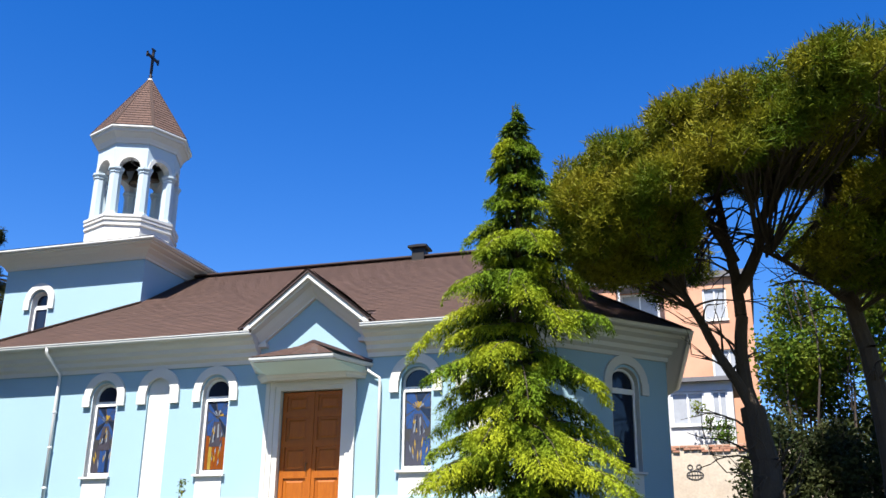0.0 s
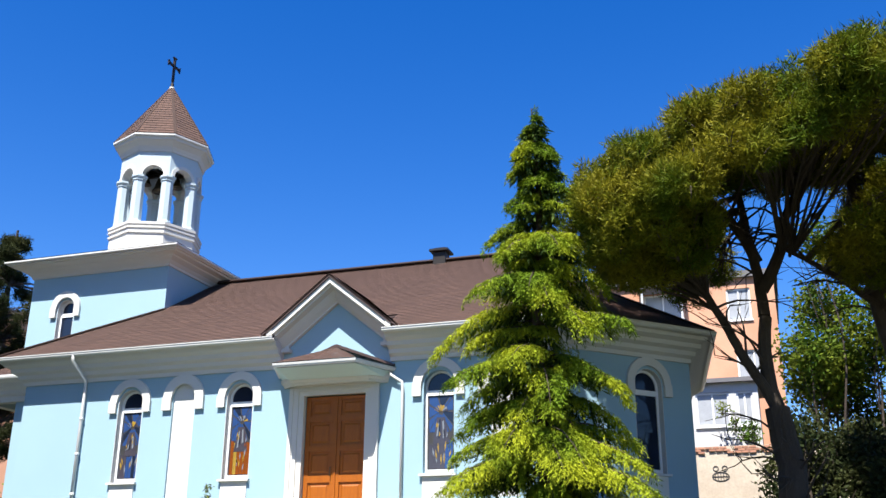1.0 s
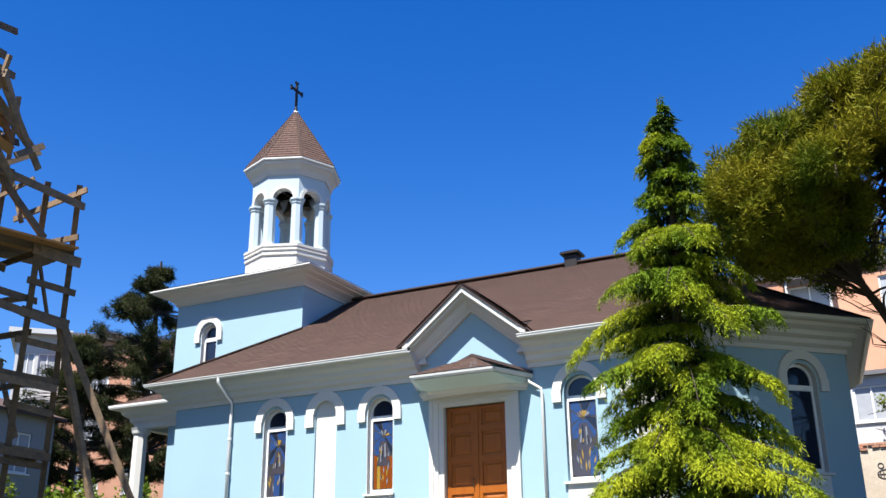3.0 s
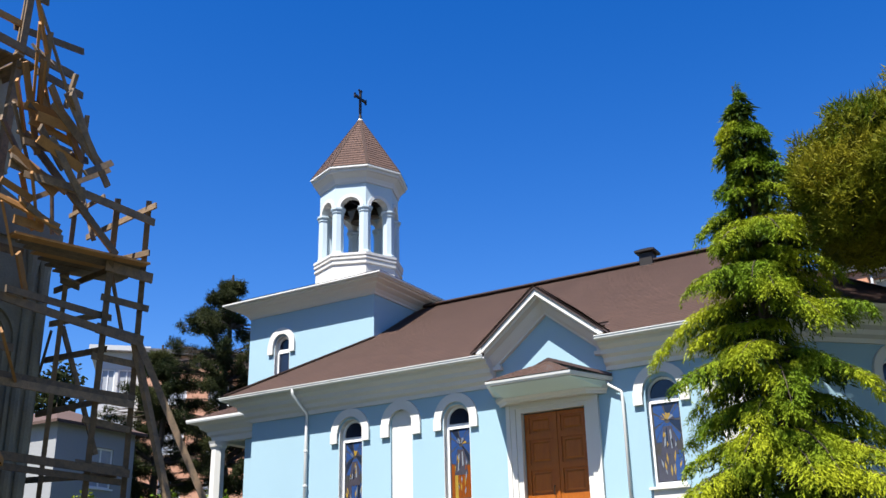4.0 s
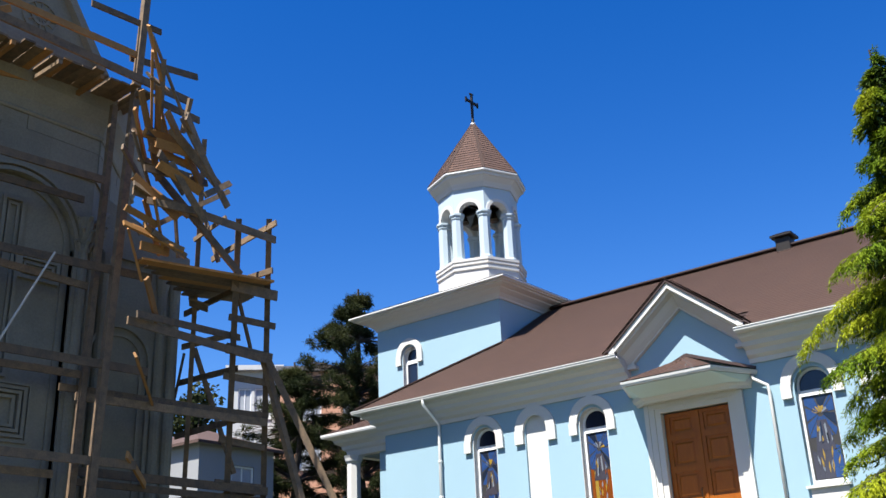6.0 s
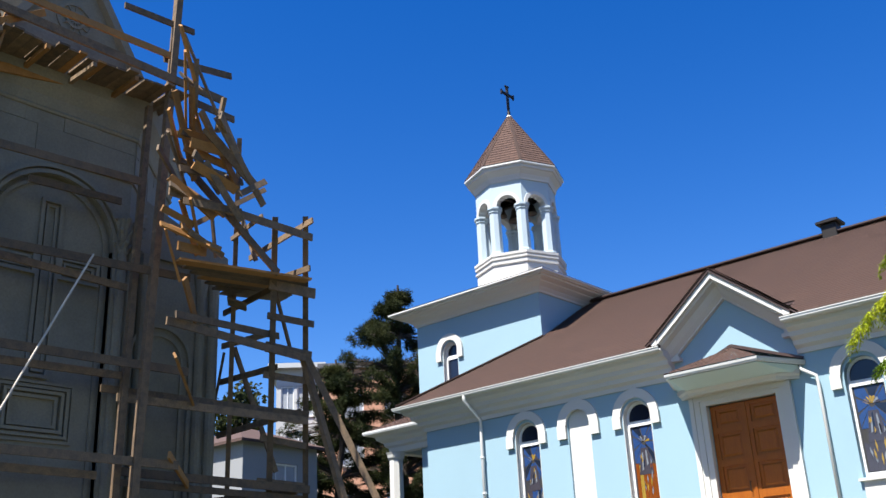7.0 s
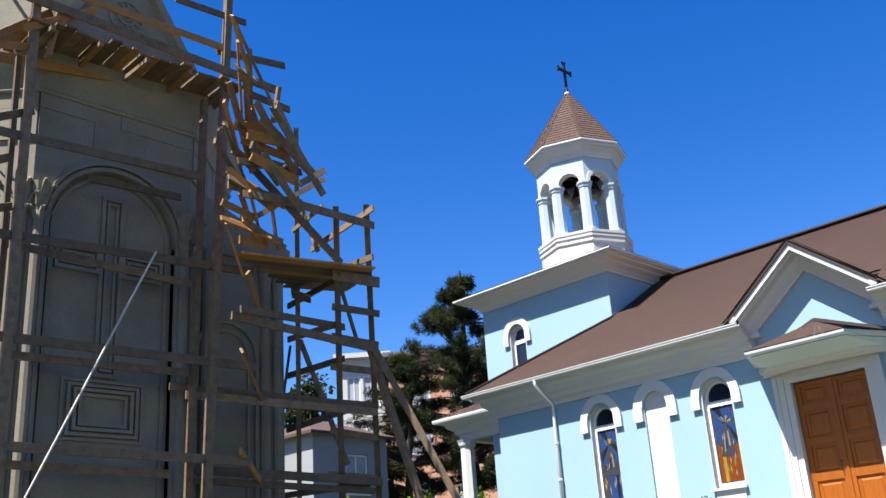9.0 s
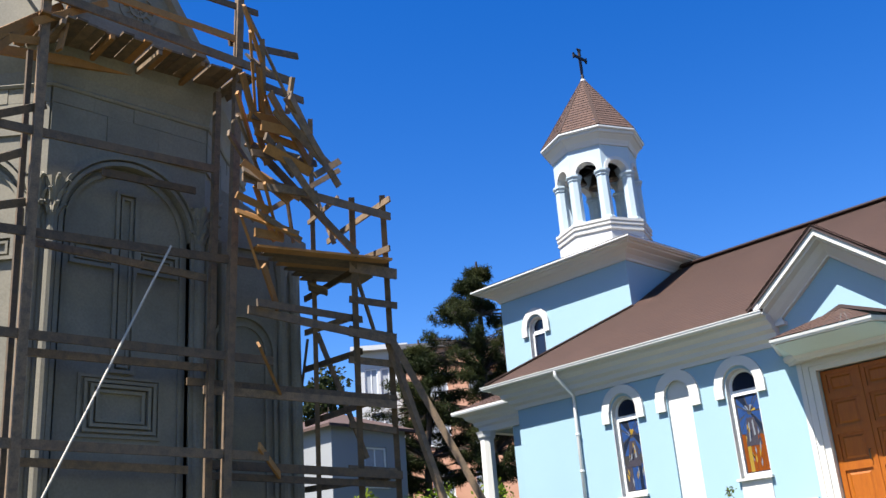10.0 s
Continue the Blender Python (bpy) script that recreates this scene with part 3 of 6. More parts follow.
part("soffit", bm, AQUA, canopy, "pale aqua sloping underside")
bm = bmesh.new()
sweep(bm, low, [(-0.12, CZ - 0.30), (0.0, CZ - 0.30), (0.02, CZ - 0.24), (0.08, CZ - 0.20), (0.10, CZ - 0.12), (-0.12, CZ - 0.12)])
part("moulding", bm, WHITE, canopy)
apex = [(-0.10, 0.0, CZ + 0.62), (0.10, 0.0, CZ + 0.62)]
bm = bmesh.new()
ev = [(-1.54, 0.0, CZ + 0.05), (-1.05, -1.24, CZ + 0.05), (1.05, -1.24, CZ + 0.05), (1.54, 0.0, CZ + 0.05)]
mid_a = (0.0, -0.02, CZ + 0.62)
for f in ([ev[0], ev[1], mid_a], [ev[1], ev[2], mid_a], [ev[2], ev[3], mid_a]):
    shingled(bm, f, 0.145, 0.01)
tagged(part("roof", bm, SHINGLE, canopy, "brown shingled canopy roof"), kind="stuff")
bm = bmesh.new()
beam(bm, (1.52, -0.02, CZ + 0.10), (0.0, -0.03, CZ + 0.68), 0.05, 0.07)
beam(bm, (-1.52, -0.02, CZ + 0.10), (0.0, -0.03, CZ + 0.68), 0.05, 0.07)
part("roof_edge", bm, DARK_EDGE, canopy)

# gable over the door
gable = holder("door_gable", church, "white moulded gable with a brown roof")
GX, GZ0, GZ1 = 1.60, EAVE + 0.16, 5.66
bm = bmesh.new()
prism(bm, [(-1.42, 0, EAVE - 0.2), (1.42, 0, EAVE - 0.2), (1.42, 0, 4.30), (0, 0, 5.45), (-1.42, 0, 4.30)], (0, 0.3, 0))
part("wall", bm, BLUE, gable)


def rake(y0, y1, out, drop0, drop1, name, mat, endz=None):
    """A band that follows both slopes of the gable between two depths."""
    bm = bmesh.new()
    sl = (GZ1 - GZ0) / GX
    for s in (-1, 1):
        xo = GX + out
        z_end = GZ1 - sl * xo
        prism(bm, [(s * xo, y0, z_end - drop0), (0, y0, GZ1 - drop0), (0, y0, GZ1 - drop1), (s * xo, y0, z_end - drop1)], (0, y1 - y0, 0))
    return part(name, bm, mat, gable)


rake(-0.58, -0.53, 0.0, 0.0, 0.14, "fascia", WHITE)
cove = [(-0.55, 0.12), (-0.48, 0.16), (-0.47, 0.20), (-0.31, 0.24), (-0.20, 0.38), (-0.10, 0.47), (-0.095, 0.51), (0.0, 0.52)]
gsl = (GZ1 - GZ0) / GX
for s in (-1, 1):
    bm = bmesh.new()
    xo = GX - 0.06
    for (ya, da), (yb, db) in zip(cove, cove[1:]):
        prism(bm, [(0, ya, GZ1 - da), (s * xo, ya, GZ1 - gsl * xo - da), (s * xo, yb, GZ1 - gsl * xo - db), (0, yb, GZ1 - db)], (0, 0, 0.03))
    bmesh.ops.remove_doubles(bm, verts=bm.verts[:], dist=0.0005)
    part("cove", bm, WHITE, gable, "white coved plaster moulding")
rake(-0.62, -0.56, 0.04, -0.085, 0.0, "edge", DARK_EDGE)
for s in (-1, 1):
    bm = bmesh.new()
    x0, x1 = sorted((s * (GX - 0.12), s * (GX + 0.02)))
    box(bm, (x0, -0.60, EAVE + 0.02), (x1, -0.53, GZ0 + 0.08))
    part("fascia_return", bm, WHITE, gable)
for s in (-1, 1):
    bm = bmesh.new()
    x0, x1 = sorted((s * 1.20, s * 1.44))
    box(bm, (x0, -0.16, 3.98), (x1, 0.0, 4.06))
    box(bm, (x0 + (0.05 if s > 0 else 0), -0.11, 4.06), (x1 - (0.05 if s < 0 else 0), 0.0, 4.14))
    part("corbel", bm, WHITE, gable)
sl = (GZ1 - GZ0) / GX
bm, ub = bmesh.new(), bmesh.new()
for s in (-1, 1):
    xo = GX + 0.16
    zt, zb = GZ1 + 0.08, GZ1 + 0.08 - sl * xo
    back = lambda z: (z - ZE) / SLOPE - OUT
    f = [Vector((s * xo, -0.62, zb)), Vector((s * xo, back(zb) + 0.05, zb)), Vector((0, back(zt) + 0.1, zt)), Vector((0, -0.62, zt))]
    shingled(bm, f)
    prism(ub, f, (0, 0, -0.04))
tagged(part("roof", bm, SHINGLE, gable, "brown shingled gable roof"), kind="stuff")
part("roof_deck", ub, DARK_EDGE, gable)


# rainwater pipes
def downpipe(x, ytop, ztop, zneck):
    bm = bmesh.new()
    tube(bm, [(x - 0.08 if x < 0 else x - 0.26, ytop, ztop), (x - 0.08 if x < 0 else x - 0.26, ytop, ztop - 0.22), (x, -0.09, zneck), (x, -0.09, zneck - 0.3), (x, -0.09, -0.1)], 0.045, 8)
    p = part("downpipe", bm, METAL_W, church, "white rainwater downpipe", True)
    for z in (0.7, 1.7, 2.6):
        bm = bmesh.new()
        lathe(bm, [(0.052, z), (0.06, z + 0.01), (0.06, z + 0.05), (0.052, z + 0.06)], 8, (x, -0.09, 0))
        box(bm, (x - 0.015, -0.05, z + 0.01), (x + 0.015, 0.0, z + 0.05))
        part("clip", bm, METAL_W, p)


downpipe(-7.13, -0.62, EAVE + 0.06, 3.62)
bm = bmesh.new()
tube(bm, [(1.44, -0.10, 3.34), (1.46, -0.12, 3.26), (1.74, -0.09, 3.08), (1.75, -0.07, 2.9), (1.75, -0.07, -0.1)], 0.035, 8)
part("downpipe", bm, METAL_W, church, "thin white canopy downpipe", True)

# tower
TX0, TX1, TY0, TZ = -11.98, -7.03, 2.86, 8.09
TY1 = TY0 + (TX1 - TX0)
TC = Vector(((TX0 + TX1) / 2, (TY0 + TY1) / 2, 0))
TFRONT = wall_frame((0, TY0, 0), (1, 0))
TW = -10.60
bm = bmesh.new()
wall(bm, TFRONT, TX0, TX1, 0.0, TZ - 0.1, [(TW, 0.62, 4.9, 6.66, True)], 0.4)
part("tower_wall", bm, BLUE, church)
for lo, hi in (((TX1 - 0.4, TY0 + 0.4, 0), (TX1, TY1, TZ - 0.1)), ((TX0, TY0 + 0.4, 0), (TX0 + 0.4, TY1, TZ - 0.1)), ((TX0 + 0.4, TY1 - 0.4, 0), (TX1 - 0.4, TY1, TZ - 0.1))):
    bm = bmesh.new()
    box(bm, lo, hi)
    part("tower_wall", bm, BLUE, church)
church_window(TFRONT, TW, 0.62, 4.9, 6.66, 2, False, plain=True, hood_r=0.53, ear=0.30, apron=False, transom=6.50)
sq = [(TX0, TY0), (TX1, TY0), (TX1, TY1), (TX0, TY1)]
bm = bmesh.new()
sweep(bm, sq, [(-0.05, TZ - 0.36), (0.04, TZ - 0.36), (0.06, TZ - 0.30), (0.15, TZ - 0.21), (0.30, TZ - 0.13), (0.32, TZ - 0.10), (0.50, TZ - 0.05), (0.52, TZ - 0.01), (0.60, TZ), (0.60, TZ + 0.03), (-0.05, TZ + 0.03)], True)
part("tower_cornice", bm, WHITE, church, "white coved plaster cornice")
bm = bmesh.new()
sweep(bm, sq, [(0.55, TZ + 0.035), (0.645, TZ + 0.035), (0.67, TZ + 0.055), (0.67, TZ + 0.095), (0.55, TZ + 0.115)], True)
part("tower_gutter", bm, METAL_W, church)
bm = bmesh.new()
ex = [Vector((TX0 - 0.62, TY0 - 0.62, TZ + 0.10)), Vector((TX1 + 0.62, TY0 - 0.62, TZ + 0.10)), Vector((TX1 + 0.62, TY1 + 0.62, TZ + 0.10)), Vector((TX0 - 0.62, TY1 + 0.62, TZ + 0.10))]
for i in range(4):
    shingled(bm, [ex[i], ex[(i + 1) % 4], TC + Vector((0, 0, TZ + 0.95))])
tagged(part("tower_roof", bm, SHINGLE, church, "low brown shingled tower roof"), kind="stuff")
bm = bmesh.new()
prism(bm, ex, (0, 0, 0.012))
part("tower_roof_deck", bm, DARK_EDGE, church)

# belfry: eight columns with arches, a base and a tent roof
BR = 1.375
TC = TC + Vector((0.17, -0.11, 0))
belfry = holder("belfry", church, "octagonal white belfry with arches and a brown tent roof")
bm = bmesh.new()
lathe(bm, [(1.80, TZ + 0.2), (1.74, 8.72), (1.53, 8.98), (1.50, 9.0), (1.48, 9.02), (1.48, 9.36), (1.53, 9.385), (1.53, 9.45), (1.50, 9.465), (1.50, 9.53), (1.545, 9.55), (1.545, 9.61), (1.515, 9.625), (1.56, 9.67), (1.56, 9.755), (1.48, 9.78), (0.3, 9.79)], 8, TC)
part("base", bm, WHITE, belfry, "white moulded belfry base")
ring = [TC + Vector((BR * math.cos(k * math.pi / 4), BR * math.sin(k * math.pi / 4), 0)) for k in range(8)]
side = (ring[1] - ring[0]).length
ZC, ZW = 11.45, 12.35
for k in range(8):
    a, b = ring[k], ring[(k + 1) % 8]
    fm = wall_frame(a, b - a)
    bm = bmesh.new()
    ow = side - 0.36
    wall(bm, fm, 0, side, ZC, ZW, [(side / 2, ow, ZC, ZC + 0.02, True)], 0.26)
    part("arch", bm, PALE, belfry)
    bm = bmesh.new()
    ao, ai = arch_points(side / 2, ow / 2 + 0.11, ZC + 0.02), arch_points(side / 2, ow / 2 - 0.005, ZC + 0.02)
    for i in range(12):
        prism(bm, [fm @ Vector((u, -0.035, v)) for u, v in (ai[i], ai[i + 1], ao[i + 1], ao[i])], fm.to_3x3() @ Vector((0, 0.30, 0)))
    bmesh.ops.remove_doubles(bm, verts=bm.verts[:], dist=0.0005)
    part("archivolt", bm, WHITE, belfry)
    o = a + (TC - a).normalized() * 0.16
    ang = k * math.pi / 4 + math.pi / 8
    bm = bmesh.new()
    lathe(bm, [(0.235, 9.78), (0.235, 9.84), (0.205, 9.88), (0.195, 11.24), (0.20, 11.26)], 8, Vector((o.x, o.y, 0)), ang)
    lathe(bm, [(0.21, 11.26), (0.225, 11.28), (0.225, 11.31), (0.205, 11.325), (0.235, 11.36), (0.265, 11.39), (0.265, 11.45), (0.15, 11.46)], 8, Vector((o.x, o.y, 0)), ang)
    part("column", bm, PALE, belfry, "white octagonal column with a moulded capital")
bm = bmesh.new()
lathe(bm, [(BR - 0.02, ZW - 0.04), (BR + 0.04, ZW - 0.04), (BR + 0.05, ZW + 0.03), (BR + 0.10, ZW + 0.14), (BR + 0.20, ZW + 0.25), (BR + 0.22, ZW + 0.28), (BR + 0.28, ZW + 0.31), (BR + 0.30, ZW + 0.40), (0.4, ZW + 0.40)], 8, TC)
part("cornice", bm, WHITE, belfry, "white coved belfry cornice")
bm = bmesh.new()
lathe(bm, [(BR + 0.24, ZW + 0.395), (BR + 0.33, ZW + 0.405), (BR + 0.36, ZW + 0.44), (BR + 0.36, ZW + 0.49), (BR + 0.15, ZW + 0.51)], 8, TC)
part("gutter", bm, METAL_W, belfry)
bm = bmesh.new()
lathe(bm, [(BR - 0.1, ZW - 0.04), (0.05, ZW - 0.02)], 8, TC)
part("ceiling", bm, WHITE, belfry)
ZR = ZW + 0.50
bm = bmesh.new()
rr = [TC + Vector(((BR + 0.33) * math.cos(k * math.pi / 4), (BR + 0.33) * math.sin(k * math.pi / 4), ZR)) for k in range(8)]
TIP = TC + Vector((0, 0, 15.45))
for k in range(8):
    shingled(bm, [rr[k], rr[(k + 1) % 8], TIP])
tagged(part("tent_roof", bm, SHINGLE, belfry, "brown shingled tent roof"), kind="stuff")
for k in range(8):
    bm = bmesh.new()
    beam(bm, rr[k] + Vector((0, 0, 0.03)), TIP + Vector((0, 0, 0.02)), 0.10, 0.025)
    part("hip_cap", bm, SHINGLE, belfry)
for k, (dx, dy, rb) in enumerate(((0.0, 0.0, 0.30), (0.45, 0.25, 0.2), (-0.4, -0.3, 0.18))):
    bm = bmesh.new()
    zb = 11.36 if k == 0 else 11.55
    lathe(bm, [(rb, zb), (rb * 0.98, zb + 0.03), (rb * 0.72, zb + rb * 0.6), (rb * 0.55, zb + rb * 1.3), (rb * 0.42, zb + rb * 1.6), (0.03, zb + rb * 1.75), (0.02, ZW - 0.05)], 14, TC + Vector((dx, dy, 0)))
    part("bell", bm, BRONZE, belfry, "dark bronze bell", True)
bm = bmesh.new()
beam(bm, TC + Vector((-1.1, 0, 12.0)), TC + Vector((1.1, 0, 12.0)), 0.10, 0.12)
beam(bm, TC + Vector((0, -1.1, 12.05)), TC + Vector((0, 1.1, 12.05)), 0.10, 0.12)
part("bell_beam", bm, BLACK, belfry)

# cross on the tip
cross = holder("cross", belfry, "dark metal cross with flared arms")
bm = bmesh.new()
lathe(bm, [(0.08, 15.36), (0.085, 15.42), (0.045, 15.48), (0.07, 15.54), (0.035, 15.60), (0.055, 15.65), (0.03, 15.70)], 10, TC)
part("knop", bm, BLACK, cross, smooth=True)
bm = bmesh.new()
lathe(bm, [(0.11, 15.30), (0.09, 15.40), (0.05, 15.44)], 8, TC)
part("collar", bm, METAL_W, cross)
bm = bmesh.new()
cd = Vector((0.0, 1.0, 0.0))
for a, b in (((0, 15.68), (0, 16.62)), ((-0.36, 16.27), (0.36, 16.27))):
    pa, pb = TC + cd * a[0] + Vector((0, 0, a[1])), TC + cd * b[0] + Vector((0, 0, b[1]))
    beam(bm, pa, pb, 0.07, 0.08)
for (u, v), (du, dv) in (((0, 16.62), (1, 0)), ((-0.36, 16.27), (0, 1)), ((0.36, 16.27), (0, 1))):
    c = TC + cd * u + Vector((0, 0, v))
    for s in (-1, 1):
        beam(bm, c - (cd * dv * 0.1 * (1 if u > 0 else -1) if dv else Vector((0, 0, 0.1))), c + cd * du * 0.10 * s + Vector((0, 0, dv * 0.10 * s)), 0.05, 0.05)
part("cross_arm", bm, BLACK, cross)

# porch under the tower
porch = holder("porch", church, "white columned entrance porch")
PX0, PY0, PZ = -13.28, 2.75, 4.45
pp = [(XL, PY0), (PX0, PY0), (PX0, 2 * RIDGE_Y - PY0), (XL, 2 * RIDGE_Y - PY0)]
bm = bmesh.new()
sweep(bm, pp[::-1], [(-0.30, PZ - 0.62), (0.0, PZ - 0.62), (0.03, PZ - 0.46), (0.12, PZ - 0.40), (0.14, PZ - 0.30), (0.30, PZ - 0.20), (0.34, PZ - 0.10), (0.52, PZ - 0.02), (0.52, PZ), (-0.30, PZ)])
part("entablature", bm, WHITE, porch)
bm = bmesh.new()
sweep(bm, pp[::-1], [(0.50, PZ - 0.03), (0.60, PZ - 0.03), (0.62, PZ + 0.02), (0.62, PZ + 0.08), (0.50, PZ + 0.08)])
part("gutter", bm, METAL_W, porch)
bm = bmesh.new()
po = [Vector((XL, PY0 - 0.56, PZ + 0.07)), Vector((PX0 - 0.56, PY0 - 0.56, PZ + 0.07)), Vector((PX0 - 0.56, 2 * RIDGE_Y - PY0 + 0.56, PZ + 0.07)), Vector((XL, 2 * RIDGE_Y - PY0 + 0.56, PZ + 0.07))]
pt = [Vector((XL, TY0 + 0.6, PZ + 0.75)), Vector((TX0 + 0.2, TY0 + 0.6, PZ + 0.75)), Vector((TX0 + 0.2, TY1 - 0.6, PZ + 0.75)), Vector((XL, TY1 - 0.6, PZ + 0.75))]
for i in range(3):
    shingled(bm, [po[i], po[i + 1], pt[i + 1], pt[i]])
tagged(part("roof", bm, SHINGLE, porch, "brown shingled porch roof"), kind="stuff")
bm = bmesh.new()
box(bm, (PX0 + 0.1, PY0 + 0.1, PZ - 0.30), (XL, 2 * RIDGE_Y - PY0 - 0.1, PZ - 0.25))
part("ceiling", bm, AQUA, porch)
for y in (PY0 + 0.05, 2 * RIDGE_Y - PY0 - 0.05):
    bm = bmesh.new()
    lathe(bm, [(0.32, -0.8), (0.32, 0.25), (0.26, 0.32), (0.245, 0.4), (0.225, 3.60), (0.28, 3.66), (0.30, PZ - 0.70), (0.34, PZ - 0.62)], 8, (PX0 + 0.22, y, 0), math.pi / 8)
    part("column", bm, WHITE, porch)


# ---- stone chapel behind timber scaffolding ----
MC, MA = Vector((-13.46, -11.0, 0)), 4.16          # centre and distance from it to each face
MR = MA / math.cos(math.pi / 8)
chapel = thing("stone_chapel", "unfinished grey carved stone octagonal chapel behind timber scaffolding", "chapel")
corner = [MC + Vector((MR * math.cos(math.pi / 8 + k * math.pi / 4), MR * math.sin(math.pi / 8 + k * math.pi / 4), 0)) for k in range(8)]
for k in range(8):
    a, b = corner[k - 1], corner[k]
    fm = wall_frame(a, b - a)
    L = (b - a).length
    bm = bmesh.new()
    wall(bm, fm, 0, L, -3.0, 9.75, [(L / 2, 2.75, 0.6, 6.55, True)], 0.16)
    face = part("wall_face", bm, STONE, chapel)
    if k > 2 and k != 7:
        continue
    bm = bmesh.new()
    prism(bm, [fm @ Vector((u, 0.14, v)) for u, v in ((0, -3), (L, -3), (L, 9.7), (0, 9.7))], fm.to_3x3() @ Vector((0, 0.5, 0)))
    part("backing", bm, STONE, face)
    bm = bmesh.new()                                    # stepped arch rolls
    for r0, r1, d in ((1.375, 1.46, 0.06), (1.50, 1.57, 0.10), (1.20, 1.28, -0.08)):
        ai, ao = arch_points(L / 2, r0, 6.55, 20), arch_points(L / 2, r1, 6.55, 20)
        for i in range(20):
            prism(bm, [fm @ Vector((u, -d, v)) for u, v in (ai[i], ai[i + 1], ao[i + 1], ao[i])], fm.to_3x3() @ Vector((0, d + 0.15, 0)))
        for s in (-1, 1):
            lo, hi = sorted((L / 2 + s * r0, L / 2 + s * r1))
            prism(bm, [fm @ Vector((u, -d, v)) for u, v in ((lo, -0.5), (hi, -0.5), (hi, 6.55), (lo, 6.55))], fm.to_3x3() @ Vector((0, d + 0.15, 0)))
    part("arch_moulding", bm, STONE, face)
    bm = bmesh.new()                                    # carved cross and its plinth
    def frame_rect(u0, u1, v0, v1, t, d):
        for p in ([(u0, v0), (u1, v0), (u1, v0 + t), (u0, v0 + t)], [(u0, v1 - t), (u1, v1 - t), (u1, v1), (u0, v1)], [(u0, v0 + t), (u0 + t, v0 + t), (u0 + t, v1 - t), (u0, v1 - t)], [(u1 - t, v0 + t), (u1, v0 + t), (u1, v1 - t), (u1 - t, v1 - t)]):
            prism(bm, [fm @ Vector((u, 0.14 - d, v)) for u, v in p], fm.to_3x3() @ Vector((0, d + 0.01, 0)))
    c = L / 2
    for g, d in ((0.0, 0.05), (0.12, 0.08), (0.24, 0.11), (0.36, 0.08)):
        frame_rect(c - 0.85 + g, c + 0.85 - g, 2.35 + g * 0.8, 3.55 - g * 0.8, 0.06, d)
    for u0, u1, v0, v1 in ((c - 0.24, c + 0.24, 3.60, 7.40), (c - 1.15, c - 0.24, 5.70, 6.20), (c + 0.24, c + 1.15, 5.70, 6.20)):
        frame_rect(u0, u1, v0, v1, 0.07, 0.08)
        frame_rect(u0 + 0.12, u1 - 0.12, v0 + 0.12, v1 - 0.12, 0.05, 0.06)
    part("carved_cross", bm, STONE, face)
    # ashlar blocks over the arch
    for j in range(2):
        z0 = 8.25 + j * 0.70
        n = 3 + j
        for i in range(n):
            bm = bmesh.new()
            u0, u1 = i * L / n + 0.004, (i + 1) * L / n - 0.004
            prism(bm, [fm @ Vector((u, -0.05 - 0.012 * ((i + j) % 2), v)) for u, v in ((u0, z0), (u1, z0), (u1, z0 + 0.692), (u0, z0 + 0.692))], fm.to_3x3() @ Vector((0, 0.05, 0)))
            part("stone_block", bm, STONE, face)
    if k in (1, 2):
        continue
    bm = bmesh.new()                                    # gable over the face with a carved roundel
    prism(bm, [fm @ Vector((u, -0.05, v)) for u, v in ((0.0, 10.55), (L, 10.55), (L / 2, 13.3))], fm.to_3x3() @ Vector((0, 2.5, 0)))
    part("gable", bm, STONE, face)
    bm = bmesh.new()
    for s in (-1, 1):
        beam(bm, fm @ Vector((L / 2 + s * (L / 2 + 0.15), -0.10, 10.42)), fm @ Vector((L / 2, -0.10, 13.42)), 0.3, 0.18)
    part("gable_moulding", bm, STONE, face)
    bm = bmesh.new()
    for r0, r1 in ((0.36, 0.44), (0.16, 0.22)):
        ai, ao = arch_points(L / 2, r0, 11.75, 24, 0, 2 * math.pi), arch_points(L / 2, r1, 11.75, 24, 0, 2 * math.pi)
        for i in range(24):
            prism(bm, [fm @ Vector((u, -0.09, v)) for u, v in (ai[i], ai[i + 1], ao[i + 1], ao[i])], fm.to_3x3() @ Vector((0, 0.06, 0)))
    for i in range(6):
        a_ = math.pi * i / 6
        beam(bm, fm @ Vector((L / 2 - 0.4 * math.cos(a_), -0.07, 11.75 - 0.4 * math.sin(a_))), fm @ Vector((L / 2 + 0.4 * math.cos(a_), -0.07, 11.75 + 0.4 * math.sin(a_))), 0.03, 0.03)
    part("roundel", bm, STONE, face)
bm = bmesh.new()
poly8 = [(c_.x, c_.y) for c_ in corner]
sweep(bm, poly8, [(-0.2, 9.28), (0.09, 9.28), (0.12, 9.33), (0.09, 9.38), (0.15, 9.60), (0.27, 9.80), (0.34, 9.92), (0.38, 10.20), (0.42, 10.50), (-0.2, 10.55)], True)
part("cornice", bm, STONE, chapel)
